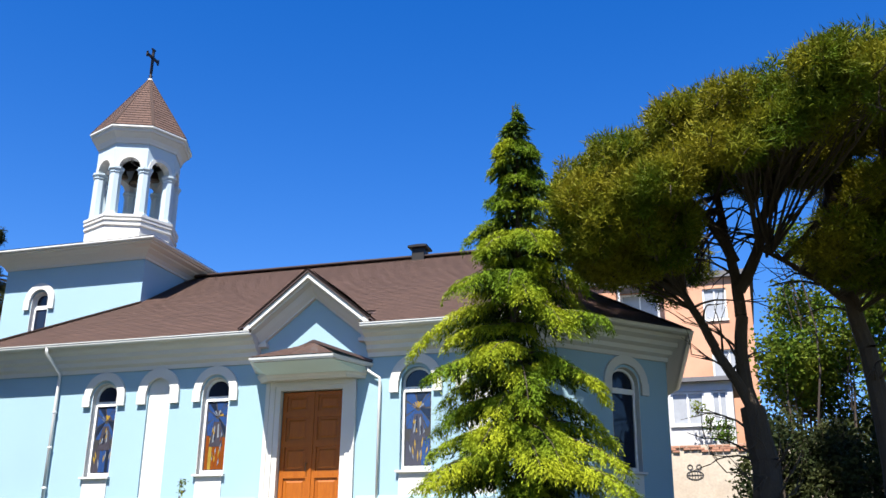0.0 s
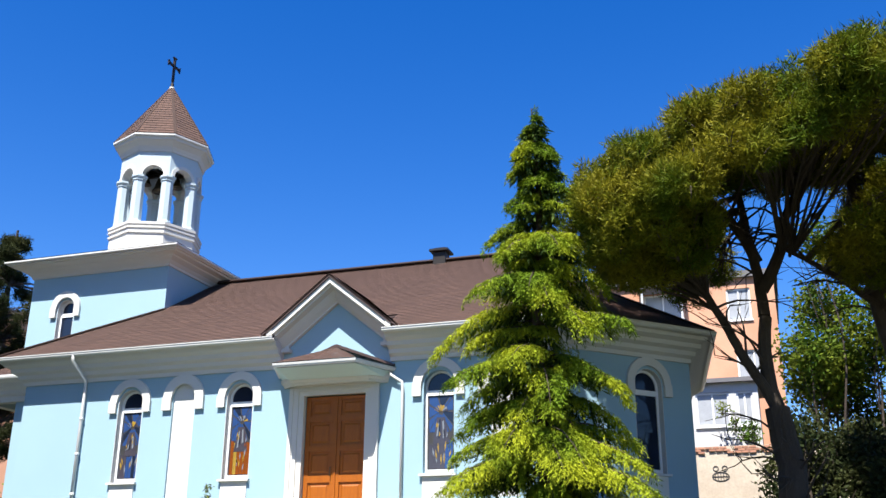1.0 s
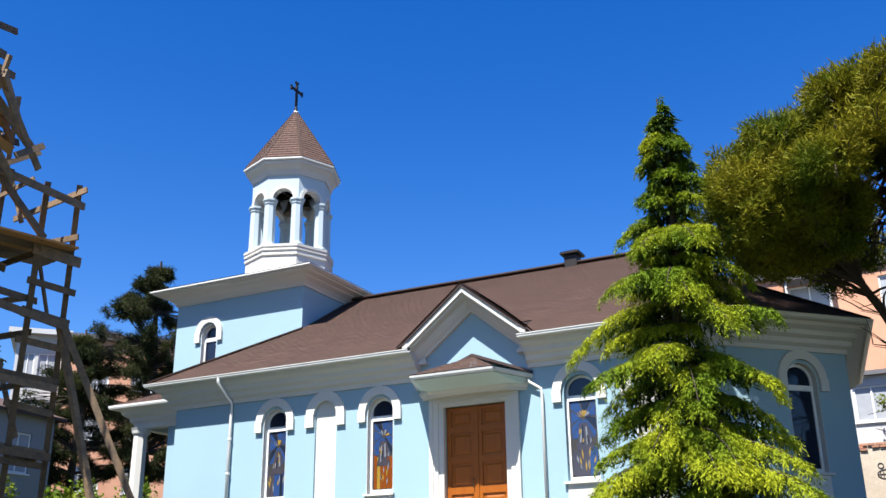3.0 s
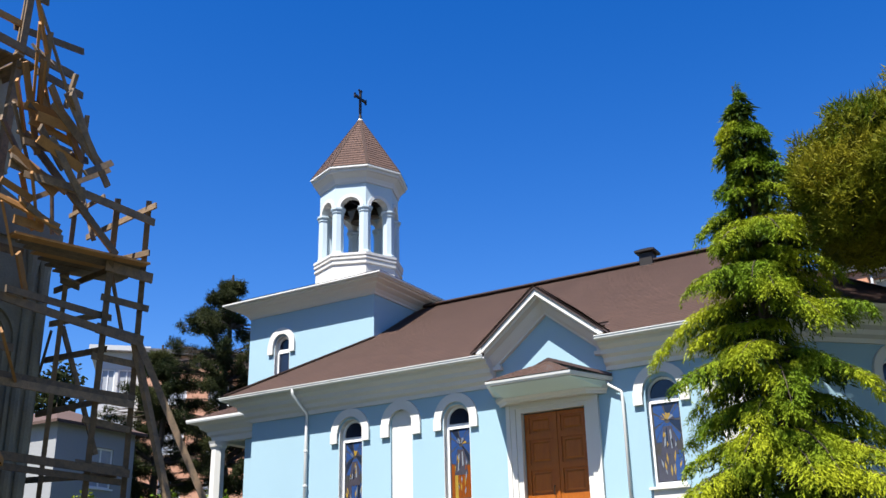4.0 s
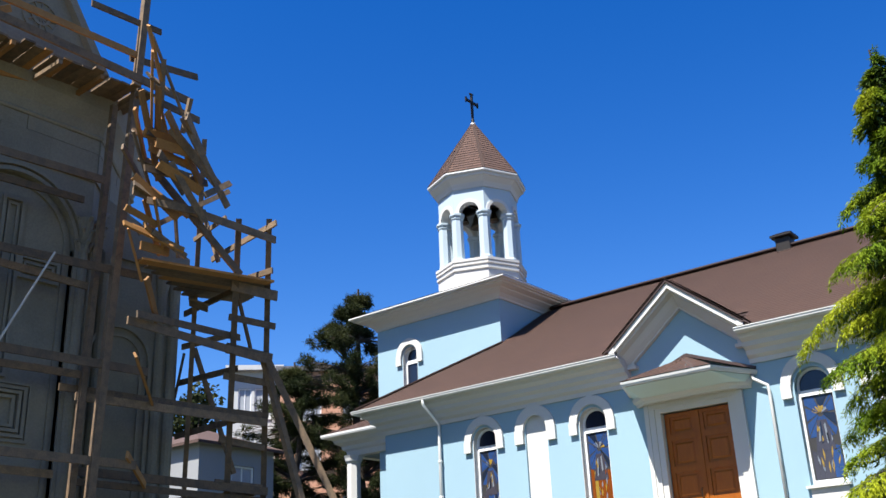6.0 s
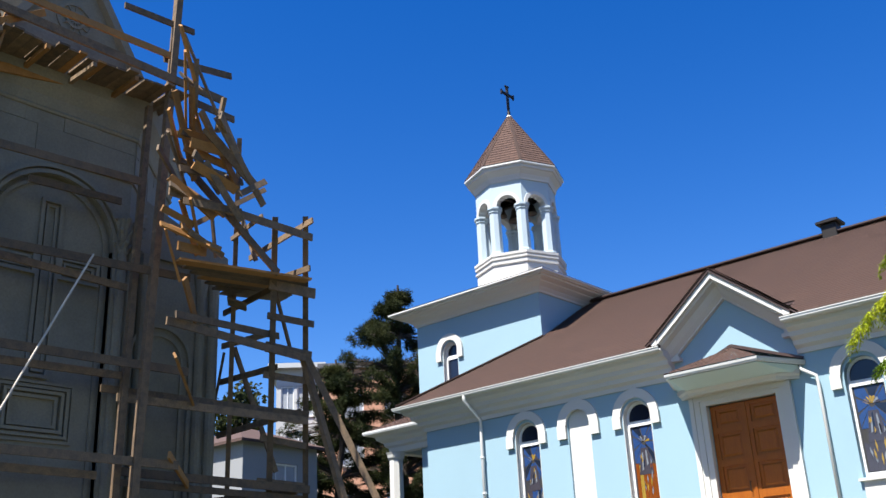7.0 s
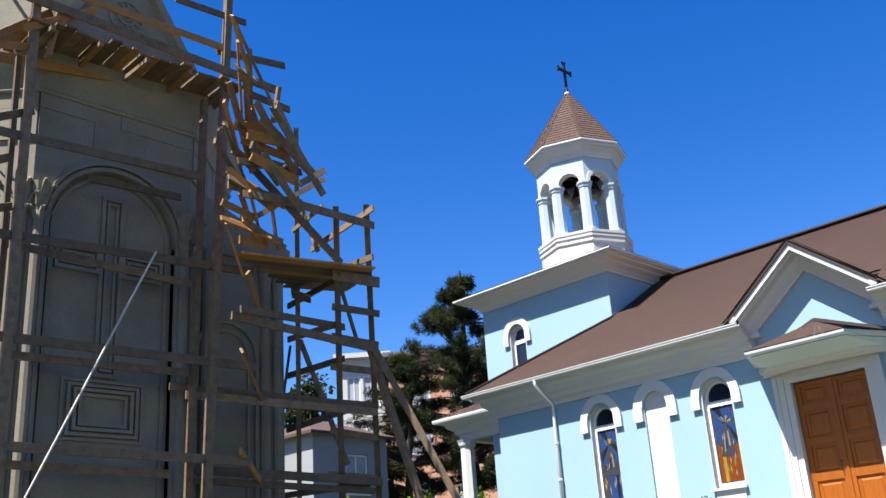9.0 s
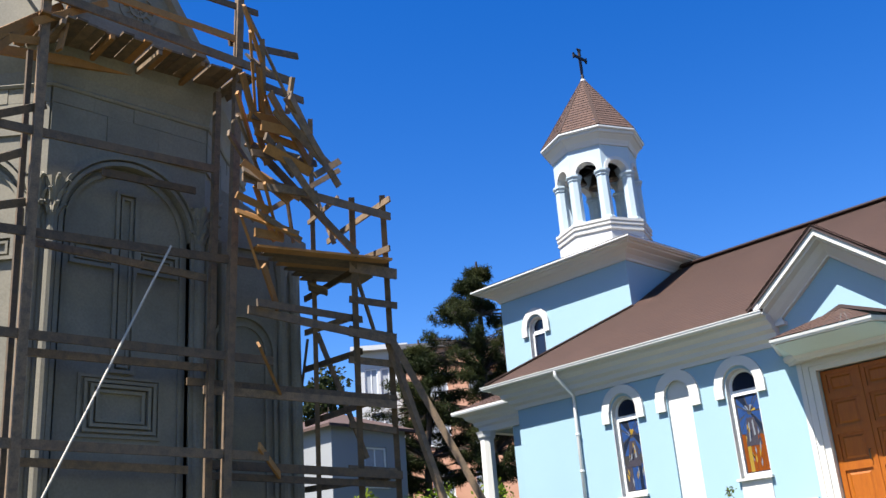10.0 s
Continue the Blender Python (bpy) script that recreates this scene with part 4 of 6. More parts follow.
for k in (0, 1, 7, 2, 6):                               # twin fluted shafts at the corners
    for s in (-1, 1):
        d = (corner[k] - corner[k - 1] if s < 0 else corner[(k + 1) % 8] - corner[k]).normalized()
        o = corner[k] + d * 0.16 * s + (corner[k] - MC).normalized() * 0.03
        bm = bmesh.new()
        lathe(bm, [(0.12, -2.5), (0.105, 6.5), (0.13, 6.6), (0.105, 6.7), (0.17, 7.1), (0.2, 7.3)], 10, Vector((o.x, o.y, 0)))
        shaft = part("corner_shaft", bm, STONE, chapel)
        for j in range(3):                              # curled carved leaves on the capital
            for i in range(5):
                an = 2 * math.pi * (i + 0.5 * (j % 2)) / 5
                w_, zz = Vector((math.cos(an), math.sin(an), 0)), 6.55 + 0.27 * j
                o2 = Vector((o.x, o.y, 0)) + w_ * (0.09 + 0.02 * j)
                bm = bmesh.new()
                tube(bm, [o2 + Vector((0, 0, zz)), o2 + w_ * 0.04 + Vector((0, 0, zz + 0.14)), o2 + w_ * 0.12 + Vector((0, 0, zz + 0.22)), o2 + w_ * 0.17 + Vector((0, 0, zz + 0.18)), o2 + w_ * 0.14 + Vector((0, 0, zz + 0.14))], [0.05, 0.05, 0.04, 0.03, 0.02], 5)
                part("carved_leaf", bm, STONE, shaft)
bm = bmesh.new()
lathe(bm, [(MR - 0.5, 10.4), (MR - 0.9, 12.0), (2.6, 12.2), (2.6, 16.0), (2.9, 16.2), (0.1, 20.0)], 8, MC, math.pi / 8)
part("drum", bm, STONE, chapel)

# lower side wing with a sloping stone roof
WY = -6.22
wing = holder("side_wing", chapel, "lower grey stone side wing in shade")
bm = bmesh.new()
box(bm, (-14.5, -9.6, -2.5), (-10.15, WY, 7.0))
part("wall", bm, STONE, wing)
bm = bmesh.new()
prism(bm, [(-10.05, -9.4, 8.7), (-10.05, -7.1, 7.84), (-10.05, WY + 0.15, 7.45), (-10.05, WY + 0.15, 7.0), (-10.05, -9.4, 7.0)], (-4.4, 0, 0))
part("roof", bm, STONE, wing)
for y in (-8.7, -8.35, WY - 0.55, WY - 0.2):
    bm = bmesh.new()
    lathe(bm, [(0.13, -2.4), (0.12, 6.3), (0.2, 6.75), (0.2, 7.0)], 10, (-10.12, y, 0))
    part("shaft", bm, STONE, wing)
bm = bmesh.new()
for r0, r1, d in ((0.75, 0.83, 0.08), (0.55, 0.62, 0.05)):
    wm = wall_frame((-10.15, -9.0, 0), (0, 1))
    ai, ao = arch_points(1.2, r0, 4.6, 16), arch_points(1.2, r1, 4.6, 16)
    for i in range(16):
        prism(bm, [wm @ Vector((u, -d, v)) for u, v in (ai[i], ai[i + 1], ao[i + 1], ao[i])], wm.to_3x3() @ Vector((0, d, 0)))
    for sgn in (-1, 1):
        lo, hi = sorted((1.2 + sgn * r0, 1.2 + sgn * r1))
        prism(bm, [wm @ Vector((u, -d, v)) for u, v in ((lo, -1.0), (hi, -1.0), (hi, 4.6), (lo, 4.6))], wm.to_3x3() @ Vector((0, d, 0)))
part("arch_moulding", bm, STONE, wing)

# scaffolding
scaffold = thing("timber_scaffold", "weathered timber scaffolding of posts, boards and braces round a chapel", "scaffolding")
srnd = random.Random(4)


def board(name, a, b, w, h, fresh=False, jit=0.03, twist=None):
    bm = bmesh.new()
    a, b = Vector(a), Vector(b)
    a += Vector([srnd.uniform(-jit, jit) for _ in range(3)])
    b += Vector([srnd.uniform(-jit, jit) for _ in range(3)])
    beam(bm, a, b, w, h, 0, twist if twist is not None else srnd.uniform(-0.04, 0.04))
    return part(name, bm, TIMBER_NEW if fresh else TIMBER, scaffold)


# upper deck
y = -13.5
while y < -8.7:
    wd, zc = srnd.uniform(0.16, 0.26), 10.08 + 0.036 * (y + 13.4)
    board("deck_plank", (-9.35 + srnd.uniform(-0.1, 0.05), y + wd / 2, zc), (-8.02 + srnd.uniform(-0.08, 0.14), y + wd / 2, zc + 0.02), wd, 0.045, srnd.random() < 0.25, 0.008)
    y += wd + srnd.choice((0.008, 0.015, 0.02, 0.07))
for i in range(5):
    y = -13.1 + i * 1.0
    board("deck_bearer", (-9.4, y, 9.94 + 0.04 * i), (-7.95, y, 9.95 + 0.04 * i), 0.09, 0.10, i % 2 == 1, 0.02)
board("post", (-8.25, -9.01, 13.19), (-8.25, -9.41, 0.33), 0.16, 0.15, False, 0.01)
board("post", (-8.7, -9.34, 9.96), (-8.7, -9.53, 0.38), 0.13, 0.13, False, 0.01)
board("post", (-8.25, -13.35, 11.29), (-8.25, -13.34, 0.41), 0.16, 0.15, False, 0.01)
board("post", (-8.7, -13.43, 9.57), (-8.7, -13.33, 0.45), 0.1, 0.1, False, 0.01)
board("post", (-7.25, -6.84, 7.5), (-9.29, -5.28, 0.35), 0.13, 0.13, False, 0.01)
board("post", (-7.12, -6.05, 7.69), (-9.11, -4.32, 0.31), 0.13, 0.13, False, 0.01)
board("post", (-8.15, -7.21, 9.7), (-10.88, -5.31, 0.49), 0.11, 0.11, False, 0.01)
board("post", (-6.07, -9.86, 9.82), (-6.38, -9.66, 8.81), 0.1, 0.12, False, 0.01)
board("post", (-6.26, -9.02, 9.31), (-6.55, -8.98, 8.62), 0.08, 0.12, False, 0.01)
board("post", (-11.17, -5.67, 1.8), (-10.36, -6.25, 4.56), 0.1, 0.1, False, 0.01)
board("ledger", (-8.25, -16.02, 5.56), (-8.25, -8.35, 5.95), 0.05, 0.17, False, 0.01)
board("ledger", (-8.25, -15.82, 3.8), (-8.25, -8.29, 3.88), 0.05, 0.17, False, 0.01)
board("ledger", (-8.25, -15.61, 1.99), (-8.25, -8.42, 1.95), 0.05, 0.17, False, 0.01)
board("ledger", (-8.25, -16.24, 7.55), (-8.25, -9.68, 7.85), 0.05, 0.17, False, 0.01)
board("ledger", (-8.7, -13.29, 5.7), (-8.7, -9.57, 5.6), 0.05, 0.15, False, 0.01)
board("ledger", (-8.7, -13.15, 3.65), (-8.7, -9.55, 3.71), 0.05, 0.15, False, 0.01)
board("ledger", (-8.7, -13.11, 1.74), (-8.7, -9.95, 1.7), 0.05, 0.15, False, 0.01)
board("ledger", (-8.7, -11.88, 7.4), (-8.7, -9.85, 7.48), 0.05, 0.15, False, 0.01)
board("ledger", (-8.1, -15.27, 10.61), (-8.1, -7.77, 10.48), 0.06, 0.19, False, 0.01)
board("ledger", (-9.0, -14.88, 9.44), (-9.0, -8.86, 10.35), 0.07, 0.2, True, 0.01)
board("guard_rail", (-8.25, -14.87, 11.06), (-8.25, -9.06, 11.18), 0.05, 0.16, True, 0.01)
board("guard_rail", (-8.25, -10.37, 11.98), (-8.25, -8.55, 12.09), 0.05, 0.15, False, 0.01)
board("guard_rail", (-8.4, -9.22, 11.15), (-8.6, -7.2, 11.58), 0.05, 0.16, False, 0.01)
board("guard_rail", (-8.5, -8.42, 10.41), (-8.8, -6.94, 10.57), 0.05, 0.17, False, 0.01)
board("ledger", (-6.99, -9.76, 7.19), (-7.0, -5.96, 7.15), 0.05, 0.17, False, 0.01)
board("ledger", (-7.69, -9.21, 4.71), (-7.73, -5.35, 4.51), 0.05, 0.17, False, 0.01)
board("ledger", (-7.53, -9.11, 4.82), (-8.11, -6.01, 5.04), 0.05, 0.15, False, 0.01)
board("ledger", (-8.94, -9.85, 3.46), (-8.2, -5.23, 3.33), 0.05, 0.15, False, 0.01)
board("ledger", (-8.76, -9.58, 3.28), (-8.13, -5.1, 3.2), 0.05, 0.17, False, 0.01)
board("ledger", (-9.63, -9.81, 1.99), (-8.51, -4.72, 1.7), 0.05, 0.18, False, 0.01)
board("ledger", (-9.41, -9.44, 1.71), (-8.68, -4.8, 1.52), 0.05, 0.14, False, 0.01)
board("rung", (-7.65, -6.66, 6.03), (-7.35, -5.55, 5.96), 0.05, 0.24, False, 0.01)
board("rung", (-7.86, -6.53, 5.37), (-7.56, -5.43, 5.31), 0.05, 0.15, False, 0.01)
board("rung", (-8.06, -6.41, 4.73), (-7.78, -5.3, 4.6), 0.05, 0.24, False, 0.01)
board("rung", (-8.25, -6.3, 4.12), (-7.95, -5.19, 4.06), 0.05, 0.15, False, 0.01)
board("rung", (-8.48, -6.16, 3.39), (-8.16, -5.06, 3.37), 0.05, 0.12, False, 0.01)
board("rung", (-8.67, -6.04, 2.79), (-8.38, -4.93, 2.67), 0.05, 0.15, False, 0.01)
board("rung", (-8.95, -5.88, 1.9), (-8.65, -4.77, 1.81), 0.05, 0.12, False, 0.01)
board("cross_beam", (-9.01, -6.19, 7.15), (-6.89, -6.03, 7.53), 0.05, 0.14, False, 0.01)
board("cross_beam", (-9.61, -6.36, 6.29), (-7.21, -5.83, 6.49), 0.05, 0.14, False, 0.01)
board("cross_beam", (-10.26, -6.04, 4.35), (-8.32, -5.88, 4.38), 0.05, 0.14, False, 0.01)
board("cross_beam", (-10.63, -5.81, 3.16), (-8.18, -5.25, 3.4), 0.05, 0.14, False, 0.01)
board("cross_beam", (-9.77, -6.34, 5.92), (-7.92, -6.34, 6.07), 0.05, 0.14, False, 0.01)
board("cross_beam", (-11.09, -5.53, 1.69), (-8.71, -4.92, 1.69), 0.05, 0.14, False, 0.01)
board("cross_beam", (-10.01, -6.19, 5.17), (-8.17, -6.12, 5.12), 0.05, 0.14, False, 0.01)
board("deck_plank", (-7.64, -9.07, 6.03), (-7.31, -5.8, 6.23), 0.3, 0.05, True, 0.01)
board("deck_plank", (-7.89, -8.71, 6.07), (-7.59, -5.68, 6.25), 0.3, 0.05, False, 0.01)
board("deck_plank", (-8.15, -8.35, 6.1), (-7.88, -5.56, 6.28), 0.3, 0.05, False, 0.01)
board("deck_plank", (-8.4, -7.98, 6.13), (-8.17, -5.44, 6.3), 0.3, 0.05, True, 0.01)
board("deck_plank", (-8.64, -7.61, 6.15), (-8.46, -5.32, 6.32), 0.3, 0.05, False, 0.01)
board("deck_plank", (-8.89, -7.23, 6.17), (-8.75, -5.2, 6.34), 0.3, 0.05, False, 0.01)
board("deck_plank", (-9.13, -6.84, 6.18), (-9.04, -5.09, 6.36), 0.3, 0.05, False, 0.01)
board("deck_plank", (-8.86, -6.9, 5.88), (-8.59, -6.56, 5.75), 0.5, 0.05, False, 0.01)
board("deck_plank", (-7.32, -9.29, 6.2), (-7.36, -8.59, 6.25), 0.06, 0.18, True, 0.01)
board("brace", (-7.04, -9.43, 7.92), (-7.3, -6.68, 6.2), 0.06, 0.17, False, 0.01)
board("brace", (-9.65, -6.1, 5.09), (-9.57, -4.85, 2.23), 0.05, 0.12, False, 0.01)
board("brace", (-7.87, -6.37, 6.22), (-8.14, -5.64, 4.85), 0.05, 0.1, False, 0.01)
board("brace", (-8.52, -6.84, 7.93), (-8.17, -6.64, 6.74), 0.05, 0.1, False, 0.01)
board("brace", (-7.79, -5.51, 4.69), (-6.32, -4.1, 0.4), 0.11, 0.15, False, 0.01)
board("brace", (-7.91, -5.45, 4.64), (-7.1, -4.63, 0.48), 0.14, 0.13, False, 0.01)
board("brace", (-8.89, -6.83, 7.45), (-7.81, -6.77, 7.72), 0.05, 0.1, False, 0.01)
board("brace", (-7.78, -8.21, 7.64), (-8.01, -7.86, 6.48), 0.05, 0.12, False, 0.01)
board("brace", (-9.84, -6.24, 4.98), (-10.44, -6.1, 3.51), 0.04, 0.08, False, 0.01)
board("brace", (-8.09, -8.87, 6.82), (-7.61, -6.86, 8.31), 0.05, 0.11, False, 0.01)
board("loose_board", (-5.69, -10.53, 10.13), (-6.31, -9.67, 9.28), 0.05, 0.14, True, 0.01, -0.6)
board("loose_board", (-5.82, -10.32, 9.7), (-6.76, -9.6, 8.54), 0.05, 0.2, True, 0.01, -0.12)
board("loose_board", (-6.22, -10.25, 9.0), (-6.97, -9.18, 7.58), 0.05, 0.15, True, 0.01, 0.36)
board("loose_board", (-6.02, -9.99, 9.12), (-6.97, -9.28, 8.09), 0.05, 0.2, True, 0.01, -0.48)
board("loose_board", (-6.08, -9.7, 8.66), (-6.55, -8.45, 7.61), 0.05, 0.2, True, 0.01, 0.0)
board("loose_board", (-6.18, -9.53, 8.38), (-6.35, -8.08, 7.57), 0.05, 0.18, False, 0.01, 0.48)
board("loose_board", (-6.03, -10.21, 10.25), (-6.57, -8.46, 8.16), 0.05, 0.1, False, 0.01, -0.36)
board("loose_board", (-5.6, -9.58, 8.44), (-6.59, -8.29, 8.1), 0.05, 0.2, False, 0.01, 0.12)
board("loose_board", (-6.27, -9.69, 7.54), (-6.3, -8.64, 7.29), 0.05, 0.2, True, 0.01, 0.6)
board("loose_board", (-5.85, -8.86, 6.99), (-5.9, -8.19, 7.5), 0.05, 0.13, False, 0.01, -0.24)
board("loose_board", (-5.84, -9.5, 8.52), (-6.12, -8.05, 7.07), 0.05, 0.14, False, 0.01, 0.24)
board("loose_board", (-6.65, -10.09, 8.29), (-7.23, -9.1, 7.22), 0.05, 0.16, False, 0.01, -0.6)
board("loose_board", (-6.74, -9.42, 7.03), (-7.42, -8.64, 6.21), 0.05, 0.12, True, 0.01, -0.12)
board("loose_board", (-7.3, -9.11, 5.53), (-7.94, -8.34, 4.9), 0.05, 0.14, True, 0.01, 0.36)
board("loose_board", (-7.42, -9.15, 3.94), (-8.51, -7.96, 3.3), 0.05, 0.14, True, 0.01, -0.48)
board("loose_board", (-8.07, -8.76, 2.1), (-9.1, -7.6, 1.71), 0.05, 0.15, True, 0.01, 0.0)
board("loose_board", (-6.99, -9.91, 6.76), (-7.08, -9.11, 6.64), 0.05, 0.14, True, 0.01, 0.48)
board("loose_board", (-7.15, -9.82, 6.51), (-7.26, -9.06, 6.47), 0.05, 0.12, True, 0.01, -0.36)
board("loose_board", (-6.51, -9.79, 7.98), (-6.44, -8.77, 7.86), 0.05, 0.16, True, 0.01, 0.12)
board("loose_board", (-6.56, -9.89, 8.31), (-6.59, -9.07, 8.44), 0.05, 0.18, True, 0.01, 0.6)
board("loose_board", (-6.99, -10.08, 8.06), (-7.38, -9.31, 7.61), 0.05, 0.2, False, 0.01, -0.24)
board("loose_board", (-6.14, -9.78, 7.73), (-6.9, -8.6, 7.48), 0.05, 0.17, False, 0.01, 0.24)
board("loose_board", (-5.98, -10.25, 9.24), (-6.7, -9.32, 9.59), 0.05, 0.16, False, 0.01, -0.6)
board("loose_board", (-6.55, -9.84, 7.52), (-6.67, -8.19, 7.75), 0.05, 0.15, False, 0.01, -0.12)
board("loose_board", (-6.22, -9.46, 7.67), (-6.38, -8.43, 6.7), 0.05, 0.14, False, 0.01, 0.36)
board("loose_board", (-6.88, -9.82, 7.29), (-6.98, -9.11, 7.13), 0.05, 0.15, False, 0.01, -0.48)
board("loose_board", (-6.86, -9.52, 6.99), (-6.48, -8.35, 6.94), 0.05, 0.15, False, 0.01, 0.0)
board("loose_board", (-8.1, -14.43, 7.56), (-8.3, -13.19, 8.3), 0.05, 0.15, False, 0.01, 0.3)
board("loose_board", (-8.1, -14.36, 6.7), (-8.3, -13.55, 7.22), 0.05, 0.15, False, 0.01, 0.3)
board("loose_board", (-8.1, -14.29, 5.9), (-8.3, -13.44, 6.27), 0.05, 0.15, False, 0.01, 0.3)
board("loose_board", (-8.1, -14.52, 8.66), (-8.3, -13.53, 9.96), 0.05, 0.15, True, 0.01, 0.3)
board("loose_board", (-8.1, -14.56, 9.05), (-8.3, -13.02, 10.54), 0.05, 0.15, True, 0.01, 0.3)
board("loose_board", (-8.1, -13.6, 9.83), (-8.3, -12.11, 10.97), 0.05, 0.15, True, 0.01, 0.3)
board("loose_board", (-8.1, -14.57, 9.22), (-8.3, -13.24, 9.63), 0.05, 0.15, True, 0.01, 0.3)
board("loose_board", (-8.1, -13.09, 9.4), (-8.3, -12.83, 10.75), 0.05, 0.15, True, 0.01, 0.3)
bm = bmesh.new()
tube(bm, [(-8.0, -10.74, 5.85), (-8.0, -13.04, 0.82)], 0.024, 6)
part("thin_pole", bm, POLE, scaffold, "pale thin pole")

board("loose_board", (-7.06, -9.42, 7.11), (-7.83, -8.46, 6.34), 0.05, 0.11, True, 0.02, 0.53)
board("loose_board", (-6.96, -9.47, 6.52), (-7.45, -8.56, 6.41), 0.05, 0.16, True, 0.02, -0.34)
board("loose_board", (-7.41, -9.47, 6.62), (-6.97, -8.47, 6.22), 0.05, 0.17, True, 0.02, -0.6)
board("loose_board", (-6.51, -9.56, 8.72), (-6.81, -9.12, 8.18), 0.05, 0.2, True, 0.02, 0.21)
board("loose_board", (-7.51, -9.47, 6.57), (-7.84, -8.87, 5.65), 0.05, 0.14, True, 0.02, -0.43)
board("loose_board", (-6.88, -9.96, 8.43), (-6.59, -8.94, 8.38), 0.05, 0.14, False, 0.02, -0.02)
board("loose_board", (-7.07, -9.65, 7.97), (-6.44, -8.78, 7.62), 0.05, 0.18, False, 0.02, -0.58)
board("loose_board", (-6.32, -9.76, 8.03), (-6.24, -8.62, 8.08), 0.05, 0.2, True, 0.02, 0.31)
board("loose_board", (-7.0, -9.22, 6.45), (-7.37, -8.13, 6.29), 0.05, 0.12, False, 0.02, 0.36)
board("loose_board", (-7.16, -9.58, 7.56), (-6.99, -8.39, 7.01), 0.05, 0.14, True, 0.02, -0.39)
board("loose_board", (-6.49, -10.19, 8.73), (-7.02, -9.52, 7.96), 0.05, 0.2, True, 0.02, -0.11)
board("loose_board", (-6.95, -9.79, 7.49), (-6.85, -8.76, 6.84), 0.05, 0.19, True, 0.02, -0.01)
board("loose_board", (-6.34, -9.69, 8.89), (-7.06, -8.79, 8.23), 0.05, 0.12, True, 0.02, -0.42)
board("loose_board", (-6.59, -9.53, 8.46), (-7.35, -8.74, 7.98), 0.05, 0.15, True, 0.02, 0.28)
board("loose_board", (-6.54, -9.85, 8.36), (-6.94, -8.59, 8.54), 0.05, 0.2, False, 0.02, -0.0)


# ---- trees ----
def curtain(bm, p, out, length, n, rnd, size):
    """A string of small needle sprays that hangs from p and swings outwards."""
    out = Vector(out)
    for i in range(n):
        t = (i + rnd.random()) / n
        q = p + out * length * 0.55 * t + Vector((rnd.uniform(-0.03, 0.03), rnd.uniform(-0.03, 0.03), -length * t * (0.35 + 0.65 * t)))
        d = (out * rnd.uniform(0.1, 0.9) + Vector((rnd.uniform(-0.6, 0.6), rnd.uniform(-0.6, 0.6), rnd.uniform(-1.0, -0.1)))).normalized()
        u = d.cross(Vector((rnd.uniform(-0.6, 0.6), rnd.uniform(-0.6, 0.6), 1))).normalized()
        l, w = size * rnd.uniform(0.9, 2.1), size * rnd.uniform(0.13, 0.22)
        bm.faces.new([bm.verts.new(x) for x in (q - u * w * 0.5, q + d * l * 0.5 - u * w, q + d * l, q + d * l * 0.5 + u * w)])


